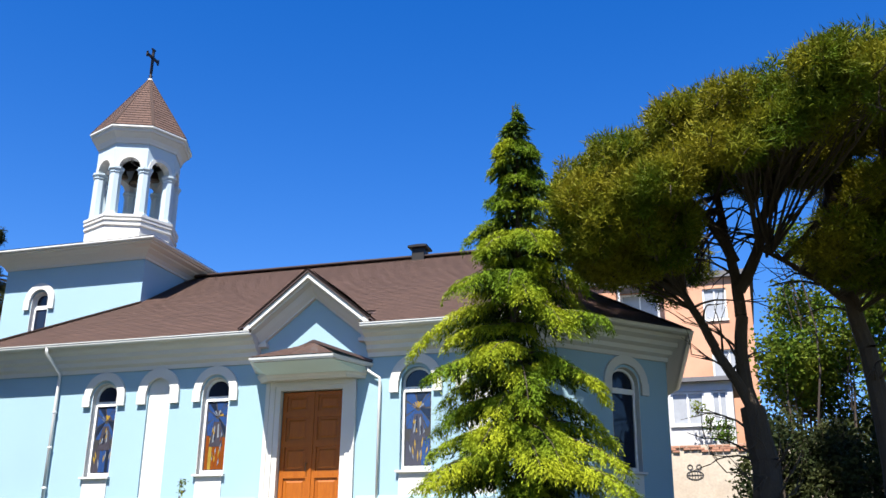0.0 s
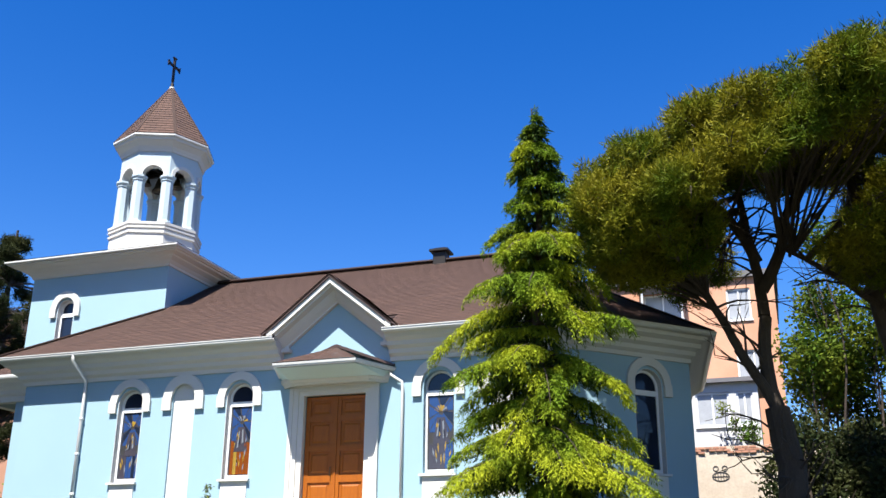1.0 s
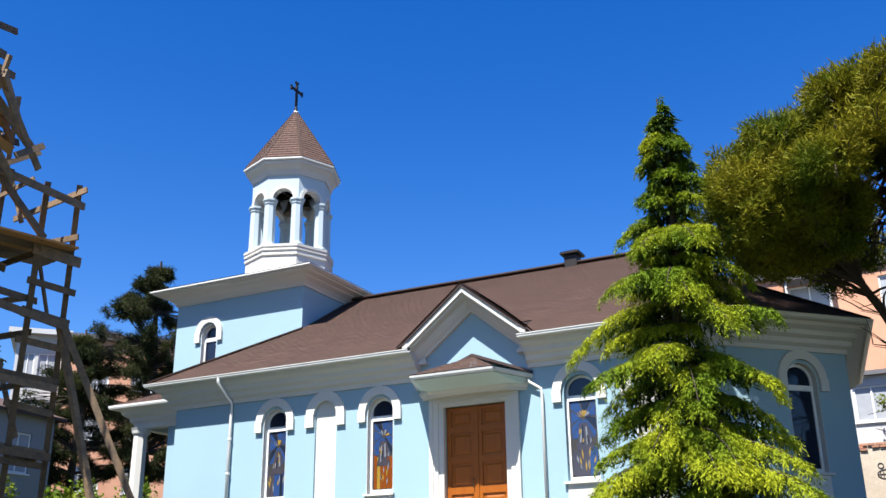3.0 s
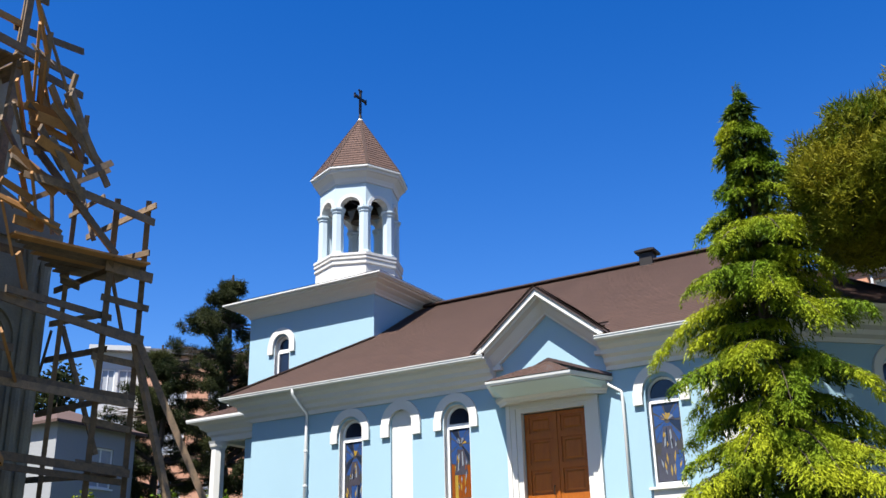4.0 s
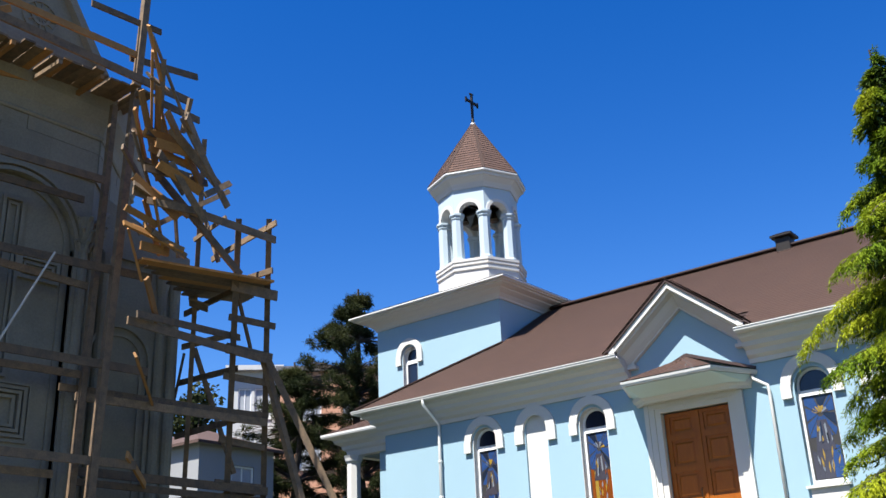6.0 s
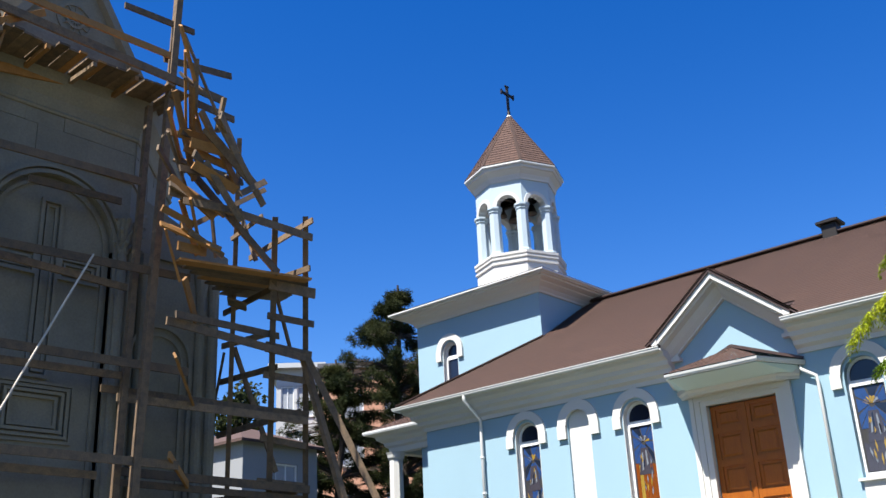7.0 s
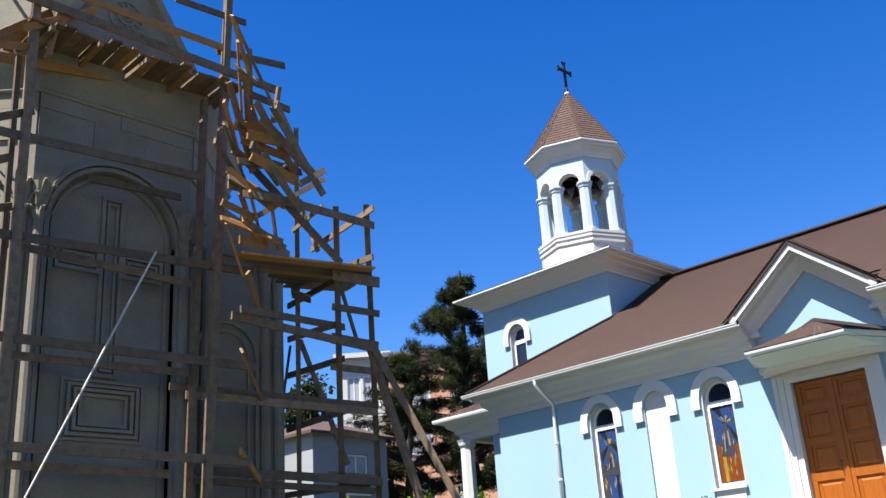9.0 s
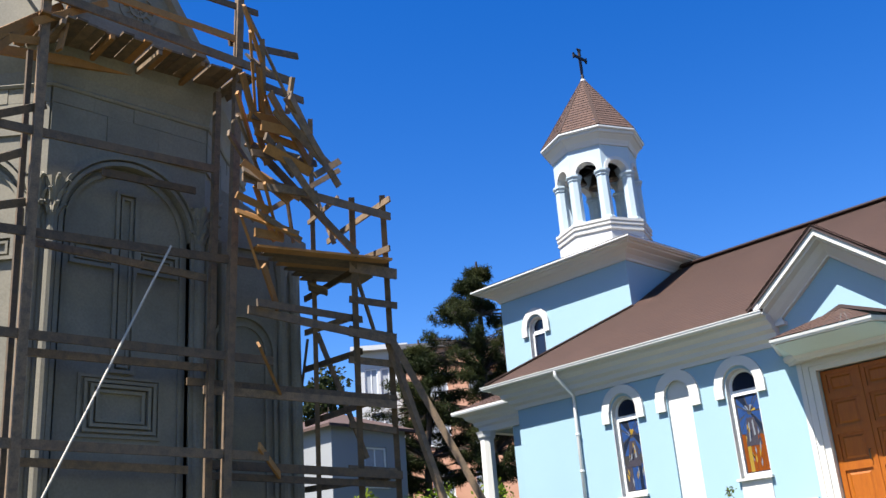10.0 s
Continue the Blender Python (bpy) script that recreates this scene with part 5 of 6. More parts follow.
def cedar(at, height, radius, seed):
    """A young weeping cedar: a thin trunk and tiers of arching plumes, each with side twigs hung with needle sprays."""
    rnd = random.Random(seed)
    at = Vector(at)
    tree = thing("young_cedar", "young bright green weeping cedar with drooping branch tips", "tree")
    bm = bmesh.new()
    tube(bm, [at + Vector((0.06 * math.sin(i * 1.3), 0.05 * math.cos(i), height * i / 8)) for i in range(9)], [0.16 * (1 - i / 8.4) + 0.008 for i in range(9)], 8)
    part("trunk", bm, BARK, tree)
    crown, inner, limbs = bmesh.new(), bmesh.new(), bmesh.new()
    z = 0.3
    while z < height - 0.25:
        f = 1 - z / height
        r = radius * f ** 0.86 * rnd.uniform(0.82, 1.12) + 0.05
        k = 5 if f < 0.3 else 6
        a0 = rnd.random() * 6.28
        for i in range(k):
            a = a0 + 6.283 * i / k + rnd.uniform(-0.35, 0.35)
            rl = r * rnd.choice((0.45, 0.7, 0.85, 1.0, 1.0, 1.25))
            d = Vector((math.cos(a), math.sin(a), 0))
            sd = Vector((-d.y, d.x, 0))
            rise, fall = rnd.uniform(0.15, 0.5), rnd.uniform(0.45, 0.85)
            base = at + Vector((0, 0, z + rnd.uniform(-0.15, 0.15)))
            def along(t):
                return base + d * rl * t + Vector((0, 0, rl * (rise * t - fall * t * t)))
            tube(limbs, [along(t) for t in (0, 0.25, 0.5, 0.75, 1.0)], [0.03 * f + 0.008, 0.024 * f + 0.006, 0.017 * f + 0.005, 0.010, 0.004], 4, False)
            ns = int(5 + 8 * rl)
            for j in range(ns):
                t = 0.16 + 0.84 * (j + rnd.random()) / ns
                p = along(min(t, 1.0))
                wide = (0.08 + 0.33 * rl * (1.12 - t)) * rnd.uniform(0.4, 1.3)
                for sgn in (-1, 1):
                    way = (d * rnd.uniform(0.5, 0.9) + sd * sgn).normalized()
                    m = 3 + int(wide * 9)
                    for q in range(m):
                        v = (q + rnd.random()) / m
                        c = p + way * wide * v + Vector((0, 0, -0.45 * wide * v * v))
                        curtain(crown, c, way, (rnd.uniform(0.10, 0.22) + 0.16 * rnd.random()) * (0.4 + 0.6 * min(1.0, rl)), 13, rnd, 0.058)
                    # Sprays near the trunk get the dark copy, which paints in crown shade.
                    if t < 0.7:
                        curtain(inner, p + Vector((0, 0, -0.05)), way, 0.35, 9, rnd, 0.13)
            for _ in range(3):                         # nodding tip
                curtain(crown, along(rnd.uniform(0.9, 1.0)), d, rnd.uniform(0.2, 0.34) * (0.4 + 0.6 * min(1.0, rl)), 16, rnd, 0.055)
        z += 0.29 + 0.26 * f + rnd.uniform(-0.05, 0.07)
    for i in range(16):                                # leader
        h = height - 0.95 + 1.05 * i / 16
        for _ in range(4):
            a = rnd.random() * 6.28
            curtain(crown, at + Vector((0.05 * math.sin(h * 3), 0, h)), (math.cos(a), math.sin(a), 0.3), 0.22 * (1.2 - i / 16), 7, rnd, 0.055)
    tagged(part("branch", limbs, BARK, tree), kind="stuff")
    tagged(part("crown", crown, NEEDLE, tree, "bright yellow-green needle sprays"), kind="stuff")
    tagged(part("inner_crown", inner, NEEDLE_IN, tree, "inner needle sprays with crown shade painted into their green"), kind="stuff")


def tuft(bm, p, way, size, n, rnd, spread=0.9):
    """A brush of needles fanning from a twig end."""
    for _ in range(n):
        d = (Vector(way) + Vector((rnd.gauss(0, spread), rnd.gauss(0, spread), rnd.gauss(0, spread)))).normalized()
        u = d.cross(Vector((rnd.gauss(0, 1), rnd.gauss(0, 1), rnd.gauss(0, 1)))).normalized()
        l, w = size * rnd.uniform(0.6, 1.2), size * 0.085
        q = p + Vector((rnd.gauss(0, 0.35), rnd.gauss(0, 0.35), rnd.gauss(0, 0.35))) * size
        v = [bm.verts.new(x) for x in (q - u * w, q + u * w, q + d * l)]
        bm.faces.new(v)


def limb(bm, a, b, r0, r1, rnd, sag=0.0, n=6, sides=7):
    a, b = Vector(a), Vector(b)
    L = (b - a).length
    pts, rad = [], []
    o = Vector((rnd.uniform(-1, 1), rnd.uniform(-1, 1), rnd.uniform(-0.4, 0.4))) * L * 0.06
    for i in range(n + 1):
        t = i / n
        pts.append(a.lerp(b, t) + o * math.sin(math.pi * t) + Vector((rnd.uniform(-1, 1), rnd.uniform(-1, 1), rnd.uniform(-1, 1))) * L * 0.012 + Vector((0, 0, -sag * math.sin(math.pi * t))))
        rad.append(r0 + (r1 - r0) * t)
    tube(bm, pts, rad, sides, False)
    return pts


def umbrella_pine(name, label, limbs, clumps, seed, leaf, tufts=34, size=0.26, dead=0):
    """A spreading pine: forked trunk, bare inner branches, and needle brushes gathered in clumps under a domed top."""
    rnd = random.Random(seed)
    tree = thing(name, label, "tree")
    bm = bmesh.new()
    tips = []
    for pts, r0, r1 in limbs:
        for i, (a, b) in enumerate(zip(pts, pts[1:])):
            k = len(pts) - 1
            out = limb(bm, a, b, r0 + (r1 - r0) * i / k, r0 + (r1 - r0) * (i + 1) / k, rnd, 0, 5, 9)
            tips += [Vector(p) for p in out[2:]]
    part("trunk", bm, BARK, tree)
    bb, leaves = bmesh.new(), bmesh.new()
    for c, r in clumps:
        c = Vector(c)
        q = min(tips, key=lambda t: (t - c).length + 0.6 * max(0, t.z - c.z))
        out = limb(bb, q, c - Vector((0, 0, 0.3 * r)), 0.04, 0.014, rnd, -0.05 * (c - q).length, 5, 5)
        for _ in range(5):
            d = Vector((rnd.gauss(0, 1), rnd.gauss(0, 1), rnd.gauss(0.3, 0.7))).normalized()
            limb(bb, out[rnd.randint(2, 5)], c + d * r * 0.8, 0.018, 0.006, rnd, 0, 3, 4)
        for _ in range(int(tufts * r * r * 1.6)):
            d = Vector((rnd.gauss(0, 1), rnd.gauss(0, 1), rnd.gauss(0, 1))).normalized()
            rr_ = r * rnd.uniform(0.35, 1.0) ** 0.5
            p = c + Vector((d.x, d.y, d.z * 0.62)) * rr_
            tuft(leaves, p, d + Vector((0, 0, 0.5)), size, 13, rnd)
    for _ in range(dead):                              # bare twigs under the crown
        q = rnd.choice(tips)
        d = Vector((rnd.gauss(0, 1), rnd.gauss(0, 1), rnd.uniform(-0.2, 0.9))).normalized()
        out = limb(bb, q, q + d * rnd.uniform(0.7, 1.6), 0.035, 0.01, rnd, -0.15, 5, 5)
        for _ in range(3):
            p = rnd.choice(out[2:])
            limb(bb, p, p + (d + Vector((rnd.gauss(0, 0.6), rnd.gauss(0, 0.6), rnd.gauss(0.1, 0.5)))).normalized() * rnd.uniform(0.4, 0.9), 0.014, 0.005, rnd, 0, 3, 4)
    tagged(part("branch", bb, BARK, tree), kind="stuff")
    tagged(part("crown", leaves, leaf, tree), kind="stuff")
    return tree


cedar((5.70, -2.95, -0.45), 8.60, 2.62, 14)

prnd = random.Random(21)
pine_clumps = []
PCX, PCY, PRX, PRY, PZB, PZT = 14.3, 0.9, 8.4, 6.9, 5.4, 8.95
while len(pine_clumps) < 800:
    a, rr0 = prnd.uniform(0, 6.283), math.sqrt(prnd.random())
    x, y = PCX + PRX * rr0 * math.cos(a), PCY + PRY * rr0 * math.sin(a)
    dome = math.sqrt(max(0, 1 - rr0 ** 2))
    zt = PZB + 1.2 + (PZT - PZB - 1.8) * dome
    low = PZB + 0.1 + 2.4 * dome ** 2
    zz = zt - (abs(prnd.gauss(0, 0.3)) if prnd.random() < 0.5 else prnd.uniform(0, 1) * max(0.3, zt - low))
    if 8.9 < x < 11.9 and zz < 7.0 + 0.33 * y:         # left empty to fit the camera's view: sky gap above the fork
        continue
    pine_clumps.append(((x, y, zz), prnd.uniform(0.34, 0.62)))
for lobe, n in (((7.7, -1.9, 5.6, 1.25, 1.9, 0.95), 110), ((13.4, -0.6, 5.5, 1.9, 2.6, 0.9), 100), ((16.6, 4.0, 6.2, 2.6, 3.6, 1.0), 60)):
    for _ in range(n):                                 # heavy lower lobes either side of the bare fork
        d = Vector((prnd.gauss(0, 1), prnd.gauss(0, 1), prnd.gauss(0, 1))).normalized() * prnd.random() ** 0.4
        pine_clumps.append(((lobe[0] + d.x * lobe[3], lobe[1] + d.y * lobe[4], lobe[2] + d.z * lobe[5]), prnd.uniform(0.36, 0.6)))
pine_limbs = [
    ([(10.35, 1.51, -0.8), (10.13, 1.51, 1.13), (9.96, 1.51, 2.32)], 0.34, 0.27),
    ([(9.96, 1.51, 2.32), (9.28, 1.42, 3.68), (8.73, 1.34, 4.88), (8.35, 1.25, 6.57), (7.75, 1.08, 7.2)], 0.13, 0.04),
    ([(9.96, 1.51, 2.32), (9.92, 1.59, 4.45), (9.79, 1.59, 6.07), (9.62, 1.76, 7.85), (9.88, 1.93, 8.6)], 0.17, 0.05),
    ([(9.92, 1.59, 5.04), (10.56, 1.34, 6.57), (11.15, 1.08, 8.1)], 0.16, 0.06),
    ([(9.88, 1.59, 5.72), (9.11, 1.25, 7.08), (8.6, 0.74, 7.6)], 0.14, 0.05),
    ([(12.68, 1.93, -0.8), (12.51, 1.93, 3.6), (12.43, 1.93, 5.72), (12.17, 1.93, 7.85), (12.85, 1.93, 8.8)], 0.24, 0.06),
    ([(12.43, 1.93, 5.72), (13.79, 1.59, 7.42), (15.49, 1.51, 8.3)], 0.16, 0.05),
    ([(12.47, 1.93, 4.45), (11.32, 1.51, 5.38), (10.47, 1.25, 5.89)], 0.09, 0.04),
]
umbrella_pine("stone_pine", "large spreading stone pine with a domed olive green crown", pine_limbs, pine_clumps, 31, PINE_LEAF, 180, 0.16, 110)


# ---- behind the church, towards the pine ----
def facade_window(parent, m, c, w, b, h, dep=0.10, split=2, dark=GL_DARK):
    bm = bmesh.new()
    t = 0.07
    def pr(u0, u1, v0, v1, d0, d1):
        prism(bm, [m @ Vector((u, d0, v)) for u, v in ((u0, v0), (u1, v0), (u1, v1), (u0, v1))], m.to_3x3() @ Vector((0, d1 - d0, 0)))
    pr(c - w / 2, c - w / 2 + t, b, b + h, dep - 0.04, dep + 0.05), pr(c + w / 2 - t, c + w / 2, b, b + h, dep - 0.04, dep + 0.05)
    pr(c - w / 2 + t, c + w / 2 - t, b, b + t, dep - 0.04, dep + 0.05), pr(c - w / 2 + t, c + w / 2 - t, b + h - t, b + h, dep - 0.04, dep + 0.05)
    for i in range(1, split):
        u = c - w / 2 + w * i / split
        pr(u - 0.03, u + 0.03, b + t, b + h - t, dep - 0.03, dep + 0.04)
    win = part("window", bm, UPVC, parent, "white framed window")
    bm = bmesh.new()
    prism(bm, [m @ Vector((u, dep + 0.01, v)) for u, v in ((c - w / 2, b), (c + w / 2, b), (c + w / 2, b + h), (c - w / 2, b + h))], m.to_3x3() @ Vector((0, 0.02, 0)))
    part("pane", bm, dark, win)
    bm = bmesh.new()
    prism(bm, [m @ Vector((u, -0.08, v)) for u, v in ((c - w / 2 - 0.06, b - 0.06), (c + w / 2 + 0.06, b - 0.06), (c + w / 2 + 0.06, b), (c - w / 2 - 0.06, b))], m.to_3x3() @ Vector((0, dep + 0.08, 0)))
    part("sill", bm, UPVC, win)


def block(name, label, m, u0, u1, v0, v1, depth, wins, mat, roof_mat, over=0.4, roof_h=0.25, pitched=0.0):
    """A plain far building: walls with window openings on its front, a roof with eaves."""
    b = thing(name, label, "building")
    bm = bmesh.new()
    rows = {}
    for w in wins:
        rows.setdefault((round(w[2], 3), w[3]), []).append(w)
    cuts = sorted(rows)
    v = v0
    for (bb, hh) in cuts:
        if bb > v:
            wall(bm, m, u0, u1, v, bb, [], 0.35)
        wall(bm, m, u0, u1, bb, bb + hh, [(w[0], w[1], bb, bb + hh, False) for w in rows[(bb, hh)]], 0.35)
        v = bb + hh
    wall(bm, m, u0, u1, v, v1, [], 0.35)
    for ua, ub in ((u0, u0 + 0.35), (u1 - 0.35, u1)):
        prism(bm, [m @ Vector((u, 0.35, vv)) for u, vv in ((ua, v0), (ub, v0), (ub, v1), (ua, v1))], m.to_3x3() @ Vector((0, depth - 0.35, 0)))
    prism(bm, [m @ Vector((u, depth, vv)) for u, vv in ((u0, v0), (u1, v0), (u1, v1), (u0, v1))], m.to_3x3() @ Vector((0, 0.3, 0)))
    part("wall", bm, mat, b)
    bm = bmesh.new()
    if pitched:
        lo = [m @ Vector((u, d, v1)) for u, d in ((u0 - over, -over), (u1 + over, -over), (u1 + over, depth + over), (u0 - over, depth + over))]
        r0, r1 = m @ Vector((u0 + depth * 0.35, depth / 2, v1 + pitched)), m @ Vector((u1 - depth * 0.35, depth / 2, v1 + pitched))
        for f in ([lo[0], lo[1], r1, r0], [lo[1], lo[2], r1], [lo[2], lo[3], r0, r1], [lo[3], lo[0], r0]):
            prism(bm, f, (0, 0, -0.12))
    else:
        prism(bm, [m @ Vector((u, d, v1)) for u, d in ((u0 - over, -over), (u1 + over, -over), (u1 + over, depth + over), (u0 - over, depth + over))], (0, 0, roof_h))
    part("roof", bm, roof_mat, b)
    for w in wins:
        facade_window(b, m, *w, dark=GL_REFLECT)
    return b


OM = wall_frame((4.2, 24.0, 0), (1, 0))
orange = block("apartment_building", "orange rendered apartment house with white framed windows", OM, -2.0, 6.35, 3.0, 12.2, 9.0,
               [(1.35, 1.75, 10.2, 1.5), (4.75, 1.05, 10.2, 1.5), (5.2, 1.5, 7.2, 1.6), (2.0, 1.5, 7.2, 1.6)], ORANGE, SLATE, 0.2, 0.3)
bm = bmesh.new()
box(bm, (4.55, 23.0, 9.15), (6.55, 24.0, 10.25))
bal = part("balcony", bm, HOUSE_W, orange, "white enclosed balcony")
bm = bmesh.new()
box(bm, (4.45, 22.9, 11.75), (6.65, 24.0, 11.95))
part("balcony_roof", bm, SLATE, bal)
for x in (4.65, 6.42):
    bm = bmesh.new()
    box(bm, (x, 23.02, 10.25), (x + 0.1, 23.12, 11.75))
    part("balcony_post", bm, HOUSE_W, bal)
AM = wall_frame((7.0, 17.6, 0), (1, 0))
annex = block("garden_annex", "low white annex with a flat grey roof and wide windows", AM, -1.5, 2.45, 3.6, 6.1, 3.5, [(0.75, 1.25, 4.45, 1.3), (1.95, 0.6, 4.45, 1.3)], HOUSE_W, SLATE, 0.25, 0.16)
wallg = thing("retaining_wall", "cream rendered retaining wall with exposed bricks and a scribbled face", "wall")
bm = bmesh.new()
box(bm, (2.5, 16.7, -0.3), (12.5, 17.1, 3.58))
part("wall", bm, CREAM, wallg)
BRICK = material("old_brick", (0.34, 0.17, 0.11), 0.9, 0.2, 3.0, 20.0, 0.4, 0.005, rand=0.25)
bk = bmesh.new()
box(bk, (-0.12, -0.06, -0.035), (0.12, 0.06, 0.035))
bme = bpy.data.meshes.new("brick")
bk.to_mesh(bme), bk.free()
bme.materials.append(BRICK)
wr = random.Random(3)
for j in range(3):
    for i in range(15):
        if wr.random() < 0.75:
            shared("brick", bme, wallg, pose(7.0 + i * 0.26 + 0.13 * (j % 2), 16.69, 3.52 - j * 0.085, 0, 0, wr.uniform(-3, 3)))
bm = bmesh.new()                                        # black painted doodle: eyes and a grid of teeth
gx, gz, gy = 7.88, 2.60, 16.685
for s in (-1, 1):
    ring_ = [(gx + s * 0.16 + 0.09 * math.cos(k * math.pi / 6), gz + 0.17 + 0.09 * math.sin(k * math.pi / 6)) for k in range(13)]
    for a, b in zip(ring_, ring_[1:]):
        beam(bm, (a[0], gy, a[1]), (b[0], gy, b[1]), 0.01, 0.03)
mouth = [(gx + 0.30 * math.cos(k * math.pi / 8), gz - 0.12 + 0.16 * math.sin(k * math.pi / 8)) for k in range(17)]
for a, b in zip(mouth, mouth[1:]):
    beam(bm, (a[0], gy, a[1]), (b[0], gy, b[1]), 0.01, 0.03)
for i in range(5):
    beam(bm, (gx - 0.2 + i * 0.1, gy, gz - 0.24), (gx - 0.2 + i * 0.1, gy, gz - 0.0), 0.01, 0.025)
beam(bm, (gx - 0.29, gy, gz - 0.12), (gx + 0.29, gy, gz - 0.12), 0.01, 0.025)
part("doodle", bm, LEAD, wallg, "black painted doodle")


def bush(name, label, blobs, seed, leaf, n=900, size=0.13, category="bush", stems=True):
    """A leafy mass on many stems, with an uneven outline."""
    rnd = random.Random(seed)
    b = thing(name, label, category)
    lv, st = bmesh.new(), bmesh.new()
    for c, r in blobs:
        c = Vector(c)
        g = Vector((c.x, c.y, min(c.z - r, ground_height(c.x, c.y))))
        if stems:
            limb(st, g, c, 0.06, 0.02, rnd, 0, 5, 5)
        else:
            g = c - Vector((0, 0, r))
        for _ in range(6):
            d = Vector((rnd.gauss(0, 1), rnd.gauss(0, 1), rnd.gauss(0, 1))).normalized()
            limb(st, g.lerp(c, rnd.uniform(0.4, 1)), c + d * r * 0.85, 0.02, 0.006, rnd, 0, 3, 4)
        for _ in range(int(n * r * r)):
            d = Vector((rnd.gauss(0, 1), rnd.gauss(0, 1), rnd.gauss(0, 1))).normalized()
            p = c + d * r * (rnd.random() ** 0.4) * (0.8 + 0.35 * noise.noise(d * 2.5 + c))
            a, u = Vector((rnd.gauss(0, 1), rnd.gauss(0, 1), rnd.gauss(0, 0.7))).normalized(), Vector((rnd.gauss(0, 1), rnd.gauss(0, 1), rnd.gauss(0, 1)))
            u = a.cross(u).normalized()
            l = size * rnd.uniform(0.6, 1.3)
            v = [lv.verts.new(q) for q in (p, p + a * l * 0.5 + u * l * 0.3, p + a * l, p + a * l * 0.5 - u * l * 0.3)]
            lv.faces.new(v)
    tagged(part("stem", st, BARK, b), kind="stuff")
    tagged(part("leaves", lv, leaf, b), kind="stuff")


brnd = random.Random(8)
bush("broadleaf_tree", "leafy green broadleaf tree on the bank behind", [((11.4 + brnd.uniform(0, 11), 19 + brnd.uniform(0, 5), 4.0 + brnd.uniform(0, 8.5)), brnd.uniform(1.1, 2.0)) for _ in range(58)], 5, BUSH_LEAF, 420, 0.2, "tree")
# The near-black leaf colour stands in for the pine's shade on these shrubs.
bush("hedge", "shrubs along the retaining wall, pine shade put into dark leaves", [((9.7 + brnd.uniform(0, 8), 7.6 + brnd.uniform(0, 3), 0.2 + brnd.uniform(0, 3.2)), brnd.uniform(0.8, 1.2)) for _ in range(60)], 6, DARK_LEAF, 700, 0.15)
bush("climbing_plant", "thin green climbing plant over the retaining wall", [((8.0 + brnd.uniform(0, 1.2), 16.9 + brnd.uniform(-0.2, 0.3), 3.7 + brnd.uniform(-0.2, 1.5)), brnd.uniform(0.3, 0.5)) for _ in range(8)], 7, BUSH_LEAF, 500, 0.12, "climber", False)
bush("weed", "tall green weed with small leaves beside a wall", [((-2.72, -0.9, 0.34 + 0.18 * i), 0.13) for i in range(3)], 9, BUSH_LEAF, 1500, 0.07, "weed", False)

# ---- far side beyond the scaffolding ----
prn = random.Random(12)


def tiered_clumps(foot, tiers, per, rnd):
    """Needle clumps strung along level limbs, tier by tier, with gaps between."""
    out = []
    for z, r in tiers:
        for _ in range(per):
            a, reach = rnd.uniform(0, 6.283), r * rnd.uniform(0.6, 1.15)
            for t in (0.3, 0.45, 0.6, 0.72, 0.84, 0.93, 1.0):
                if rnd.random() < 0.85:
                    out.append(((foot[0] + reach * t * math.cos(a) + rnd.uniform(-0.2, 0.2), foot[1] + reach * t * math.sin(a) + rnd.uniform(-0.2, 0.2), z - 0.6 + 0.22 * reach * t * t + rnd.uniform(-0.15, 0.15)), rnd.uniform(0.2, 0.36)))
    return out


umbrella_pine("dark_conifer", "dark old conifer with a leaning ragged top", [([(-24.9, 11.0, 0.5), (-24.8, 11.0, 5), (-24.9, 11.0, 10.6)], 0.26, 0.05)],
              tiered_clumps((-24.9, 11.0), [(10.5, 0.4), (9.8, 1.0), (8.9, 1.5), (8.0, 2.0), (7.1, 2.3), (6.2, 2.5), (5.3, 2.6), (4.4, 2.4)], 5, prn), 18, DARK_LEAF, 150, 0.2)
umbrella_pine("dark_conifer", "tall dark old conifer with ragged layered branches", [([(-22.9, 13.2, 0.5), (-22.8, 13.2, 5), (-22.9, 13.1, 10), (-22.8, 13.2, 14.3)], 0.34, 0.05)],
              tiered_clumps((-22.85, 13.2), [(14.2, 0.5), (13.5, 1.1), (12.7, 1.6), (11.8, 2.3), (10.9, 2.8), (10.0, 3.1), (9.1, 3.5), (8.2, 3.7), (7.3, 3.9), (6.4, 4.0), (5.5, 3.7), (4.6, 3.2)], 6, prn), 17, DARK_LEAF, 150, 0.2)

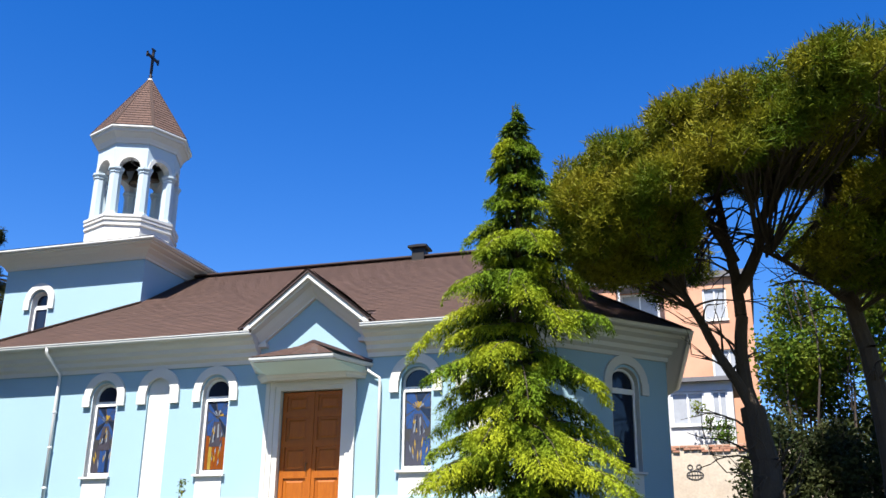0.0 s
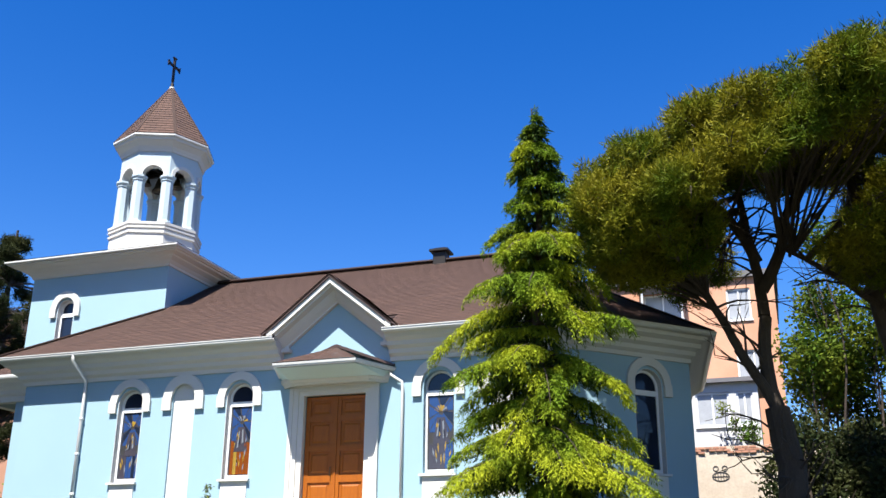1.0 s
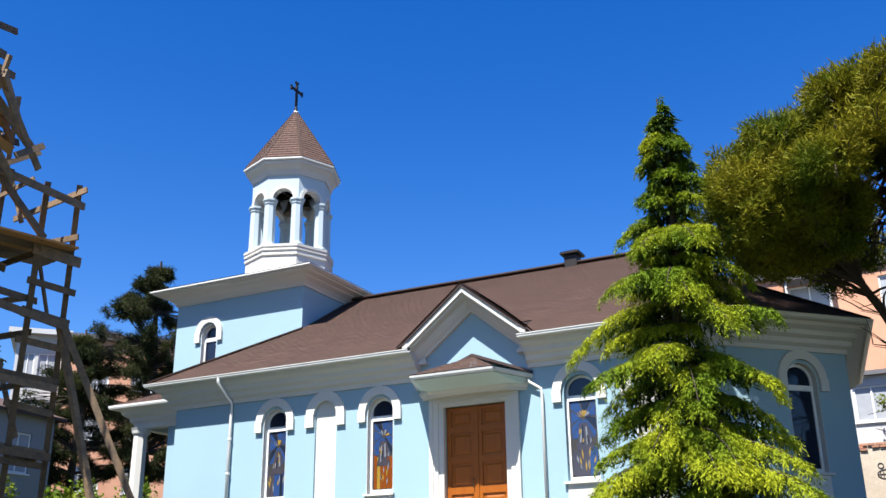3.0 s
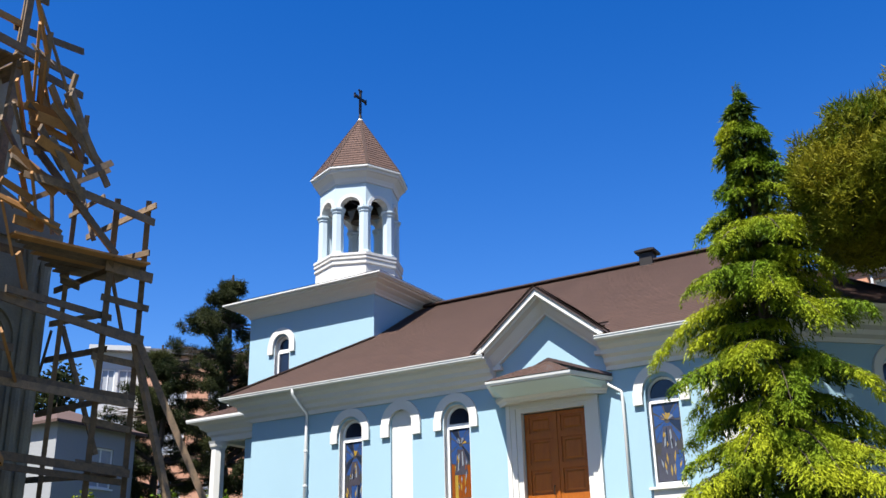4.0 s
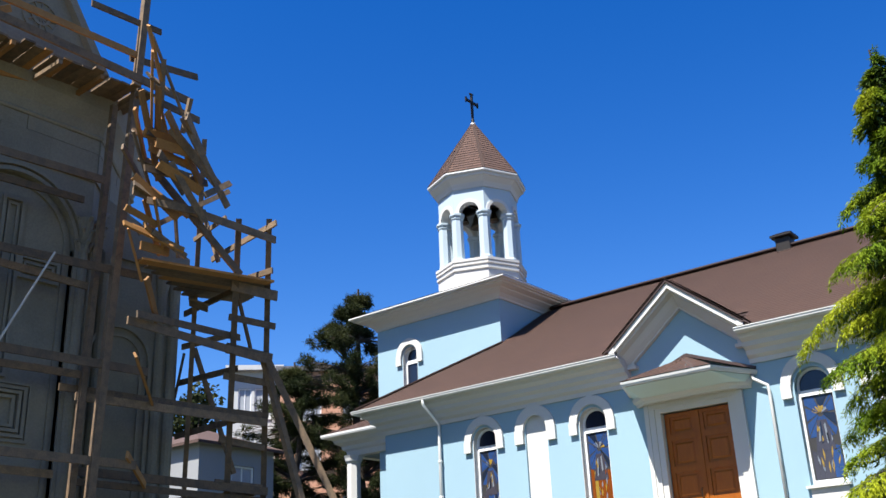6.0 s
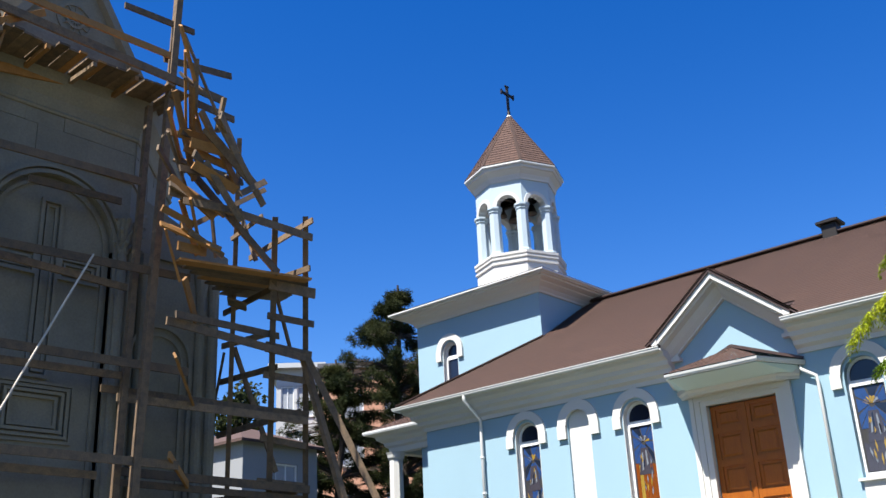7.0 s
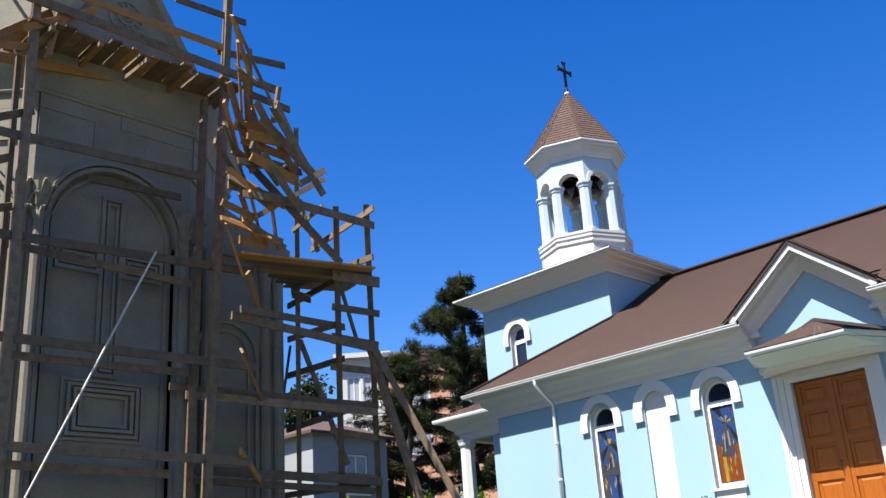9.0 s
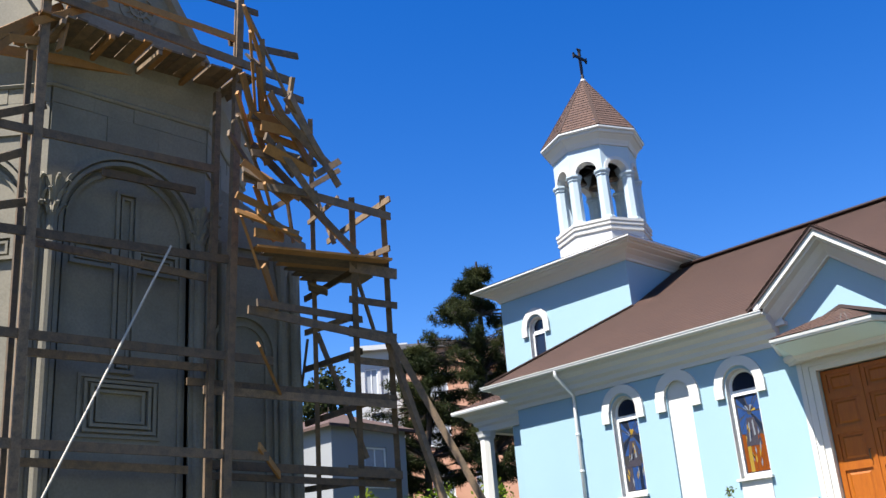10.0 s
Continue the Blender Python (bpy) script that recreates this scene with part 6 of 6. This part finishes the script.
sideways = Vector((0.69, 0.72, 0))
pm = wall_frame((-37.0, 18.5, 0), sideways)
block("pink_apartment_block", "distant peach apartment block with white balconies", pm, 1.75, 16.0, 2.0, 13.6, 10.0,
      [(u, 1.3, v, 1.5) for u in (3.6, 6.2, 8.8, 11.4, 14.0) for v in (4.6, 7.6, 10.6)], ORANGE, SLATE, 0.3, 0.3)
mm_ = wall_frame((-42.3, 15.0, 0), sideways)
block("modern_house", "distant white modern house with a flat roof and wide blue glazing", mm_, 5.0, 7.6, 2.0, 14.0, 8.0,
      [(5.7, 0.8, 11.0, 1.9), (6.8, 1.0, 11.0, 1.9), (6.4, 1.6, 8.3, 1.8)], HOUSE_W, HOUSE_W, 0.5, 0.3)
hm = wall_frame((-23.07, 4.31, 0), (-0.03, 1.0))
block("small_house", "small white house, its shade painted grey, with a brown hipped roof", hm, 0.0, 4.0, 1.0, 5.9, 4.6, [(2.3, 1.2, 3.5, 1.6)], HOUSE_SHADE, BROWN_ROOF, 0.35, 0.2, 1.0)
bush("shrub", "green and yellowish shrubs below distant houses", [((-20.5 + prn.uniform(-5, 3), 6 + prn.uniform(-2, 5), 0.6 + prn.uniform(0, 2.0)), prn.uniform(0.7, 1.2)) for _ in range(26)], 14, BUSH_LEAF, 300, 0.2)
bush("far_tree", "distant dark green trees between houses", [((-38 + prn.uniform(-5, 4), 14 + prn.uniform(-4, 2), 6 + prn.uniform(0, 5.2)), prn.uniform(1.2, 2.0)) for _ in range(20)], 15, DARK_LEAF, 160, 0.35, "tree")

bm = bmesh.new()                                        # mountain on the horizon
mr = random.Random(2)
cols = 60
rowsv = []
for i in range(cols + 1):
    ang = radians(20 + 110 * i / cols)
    h = 150 + 70 * noise.noise((i * 0.13, 3.1, 0)) + 25 * noise.noise((i * 0.6, 1.0, 0))
    rowsv.append([bm.verts.new((-math.sin(ang) * r, math.cos(ang) * r, z)) for r, z in ((700, -5), (860, h * 0.7), (1000, h), (1200, -5))])
for a, b in zip(rowsv, rowsv[1:]):
    for k in range(3):
        bm.faces.new((a[k], b[k], b[k + 1], a[k + 1]))
tagged(part("backdrop", bm, HILL, smooth=True), "mountain ridge on the horizon, blue haze put into its colour", "mountain", kind="structure")
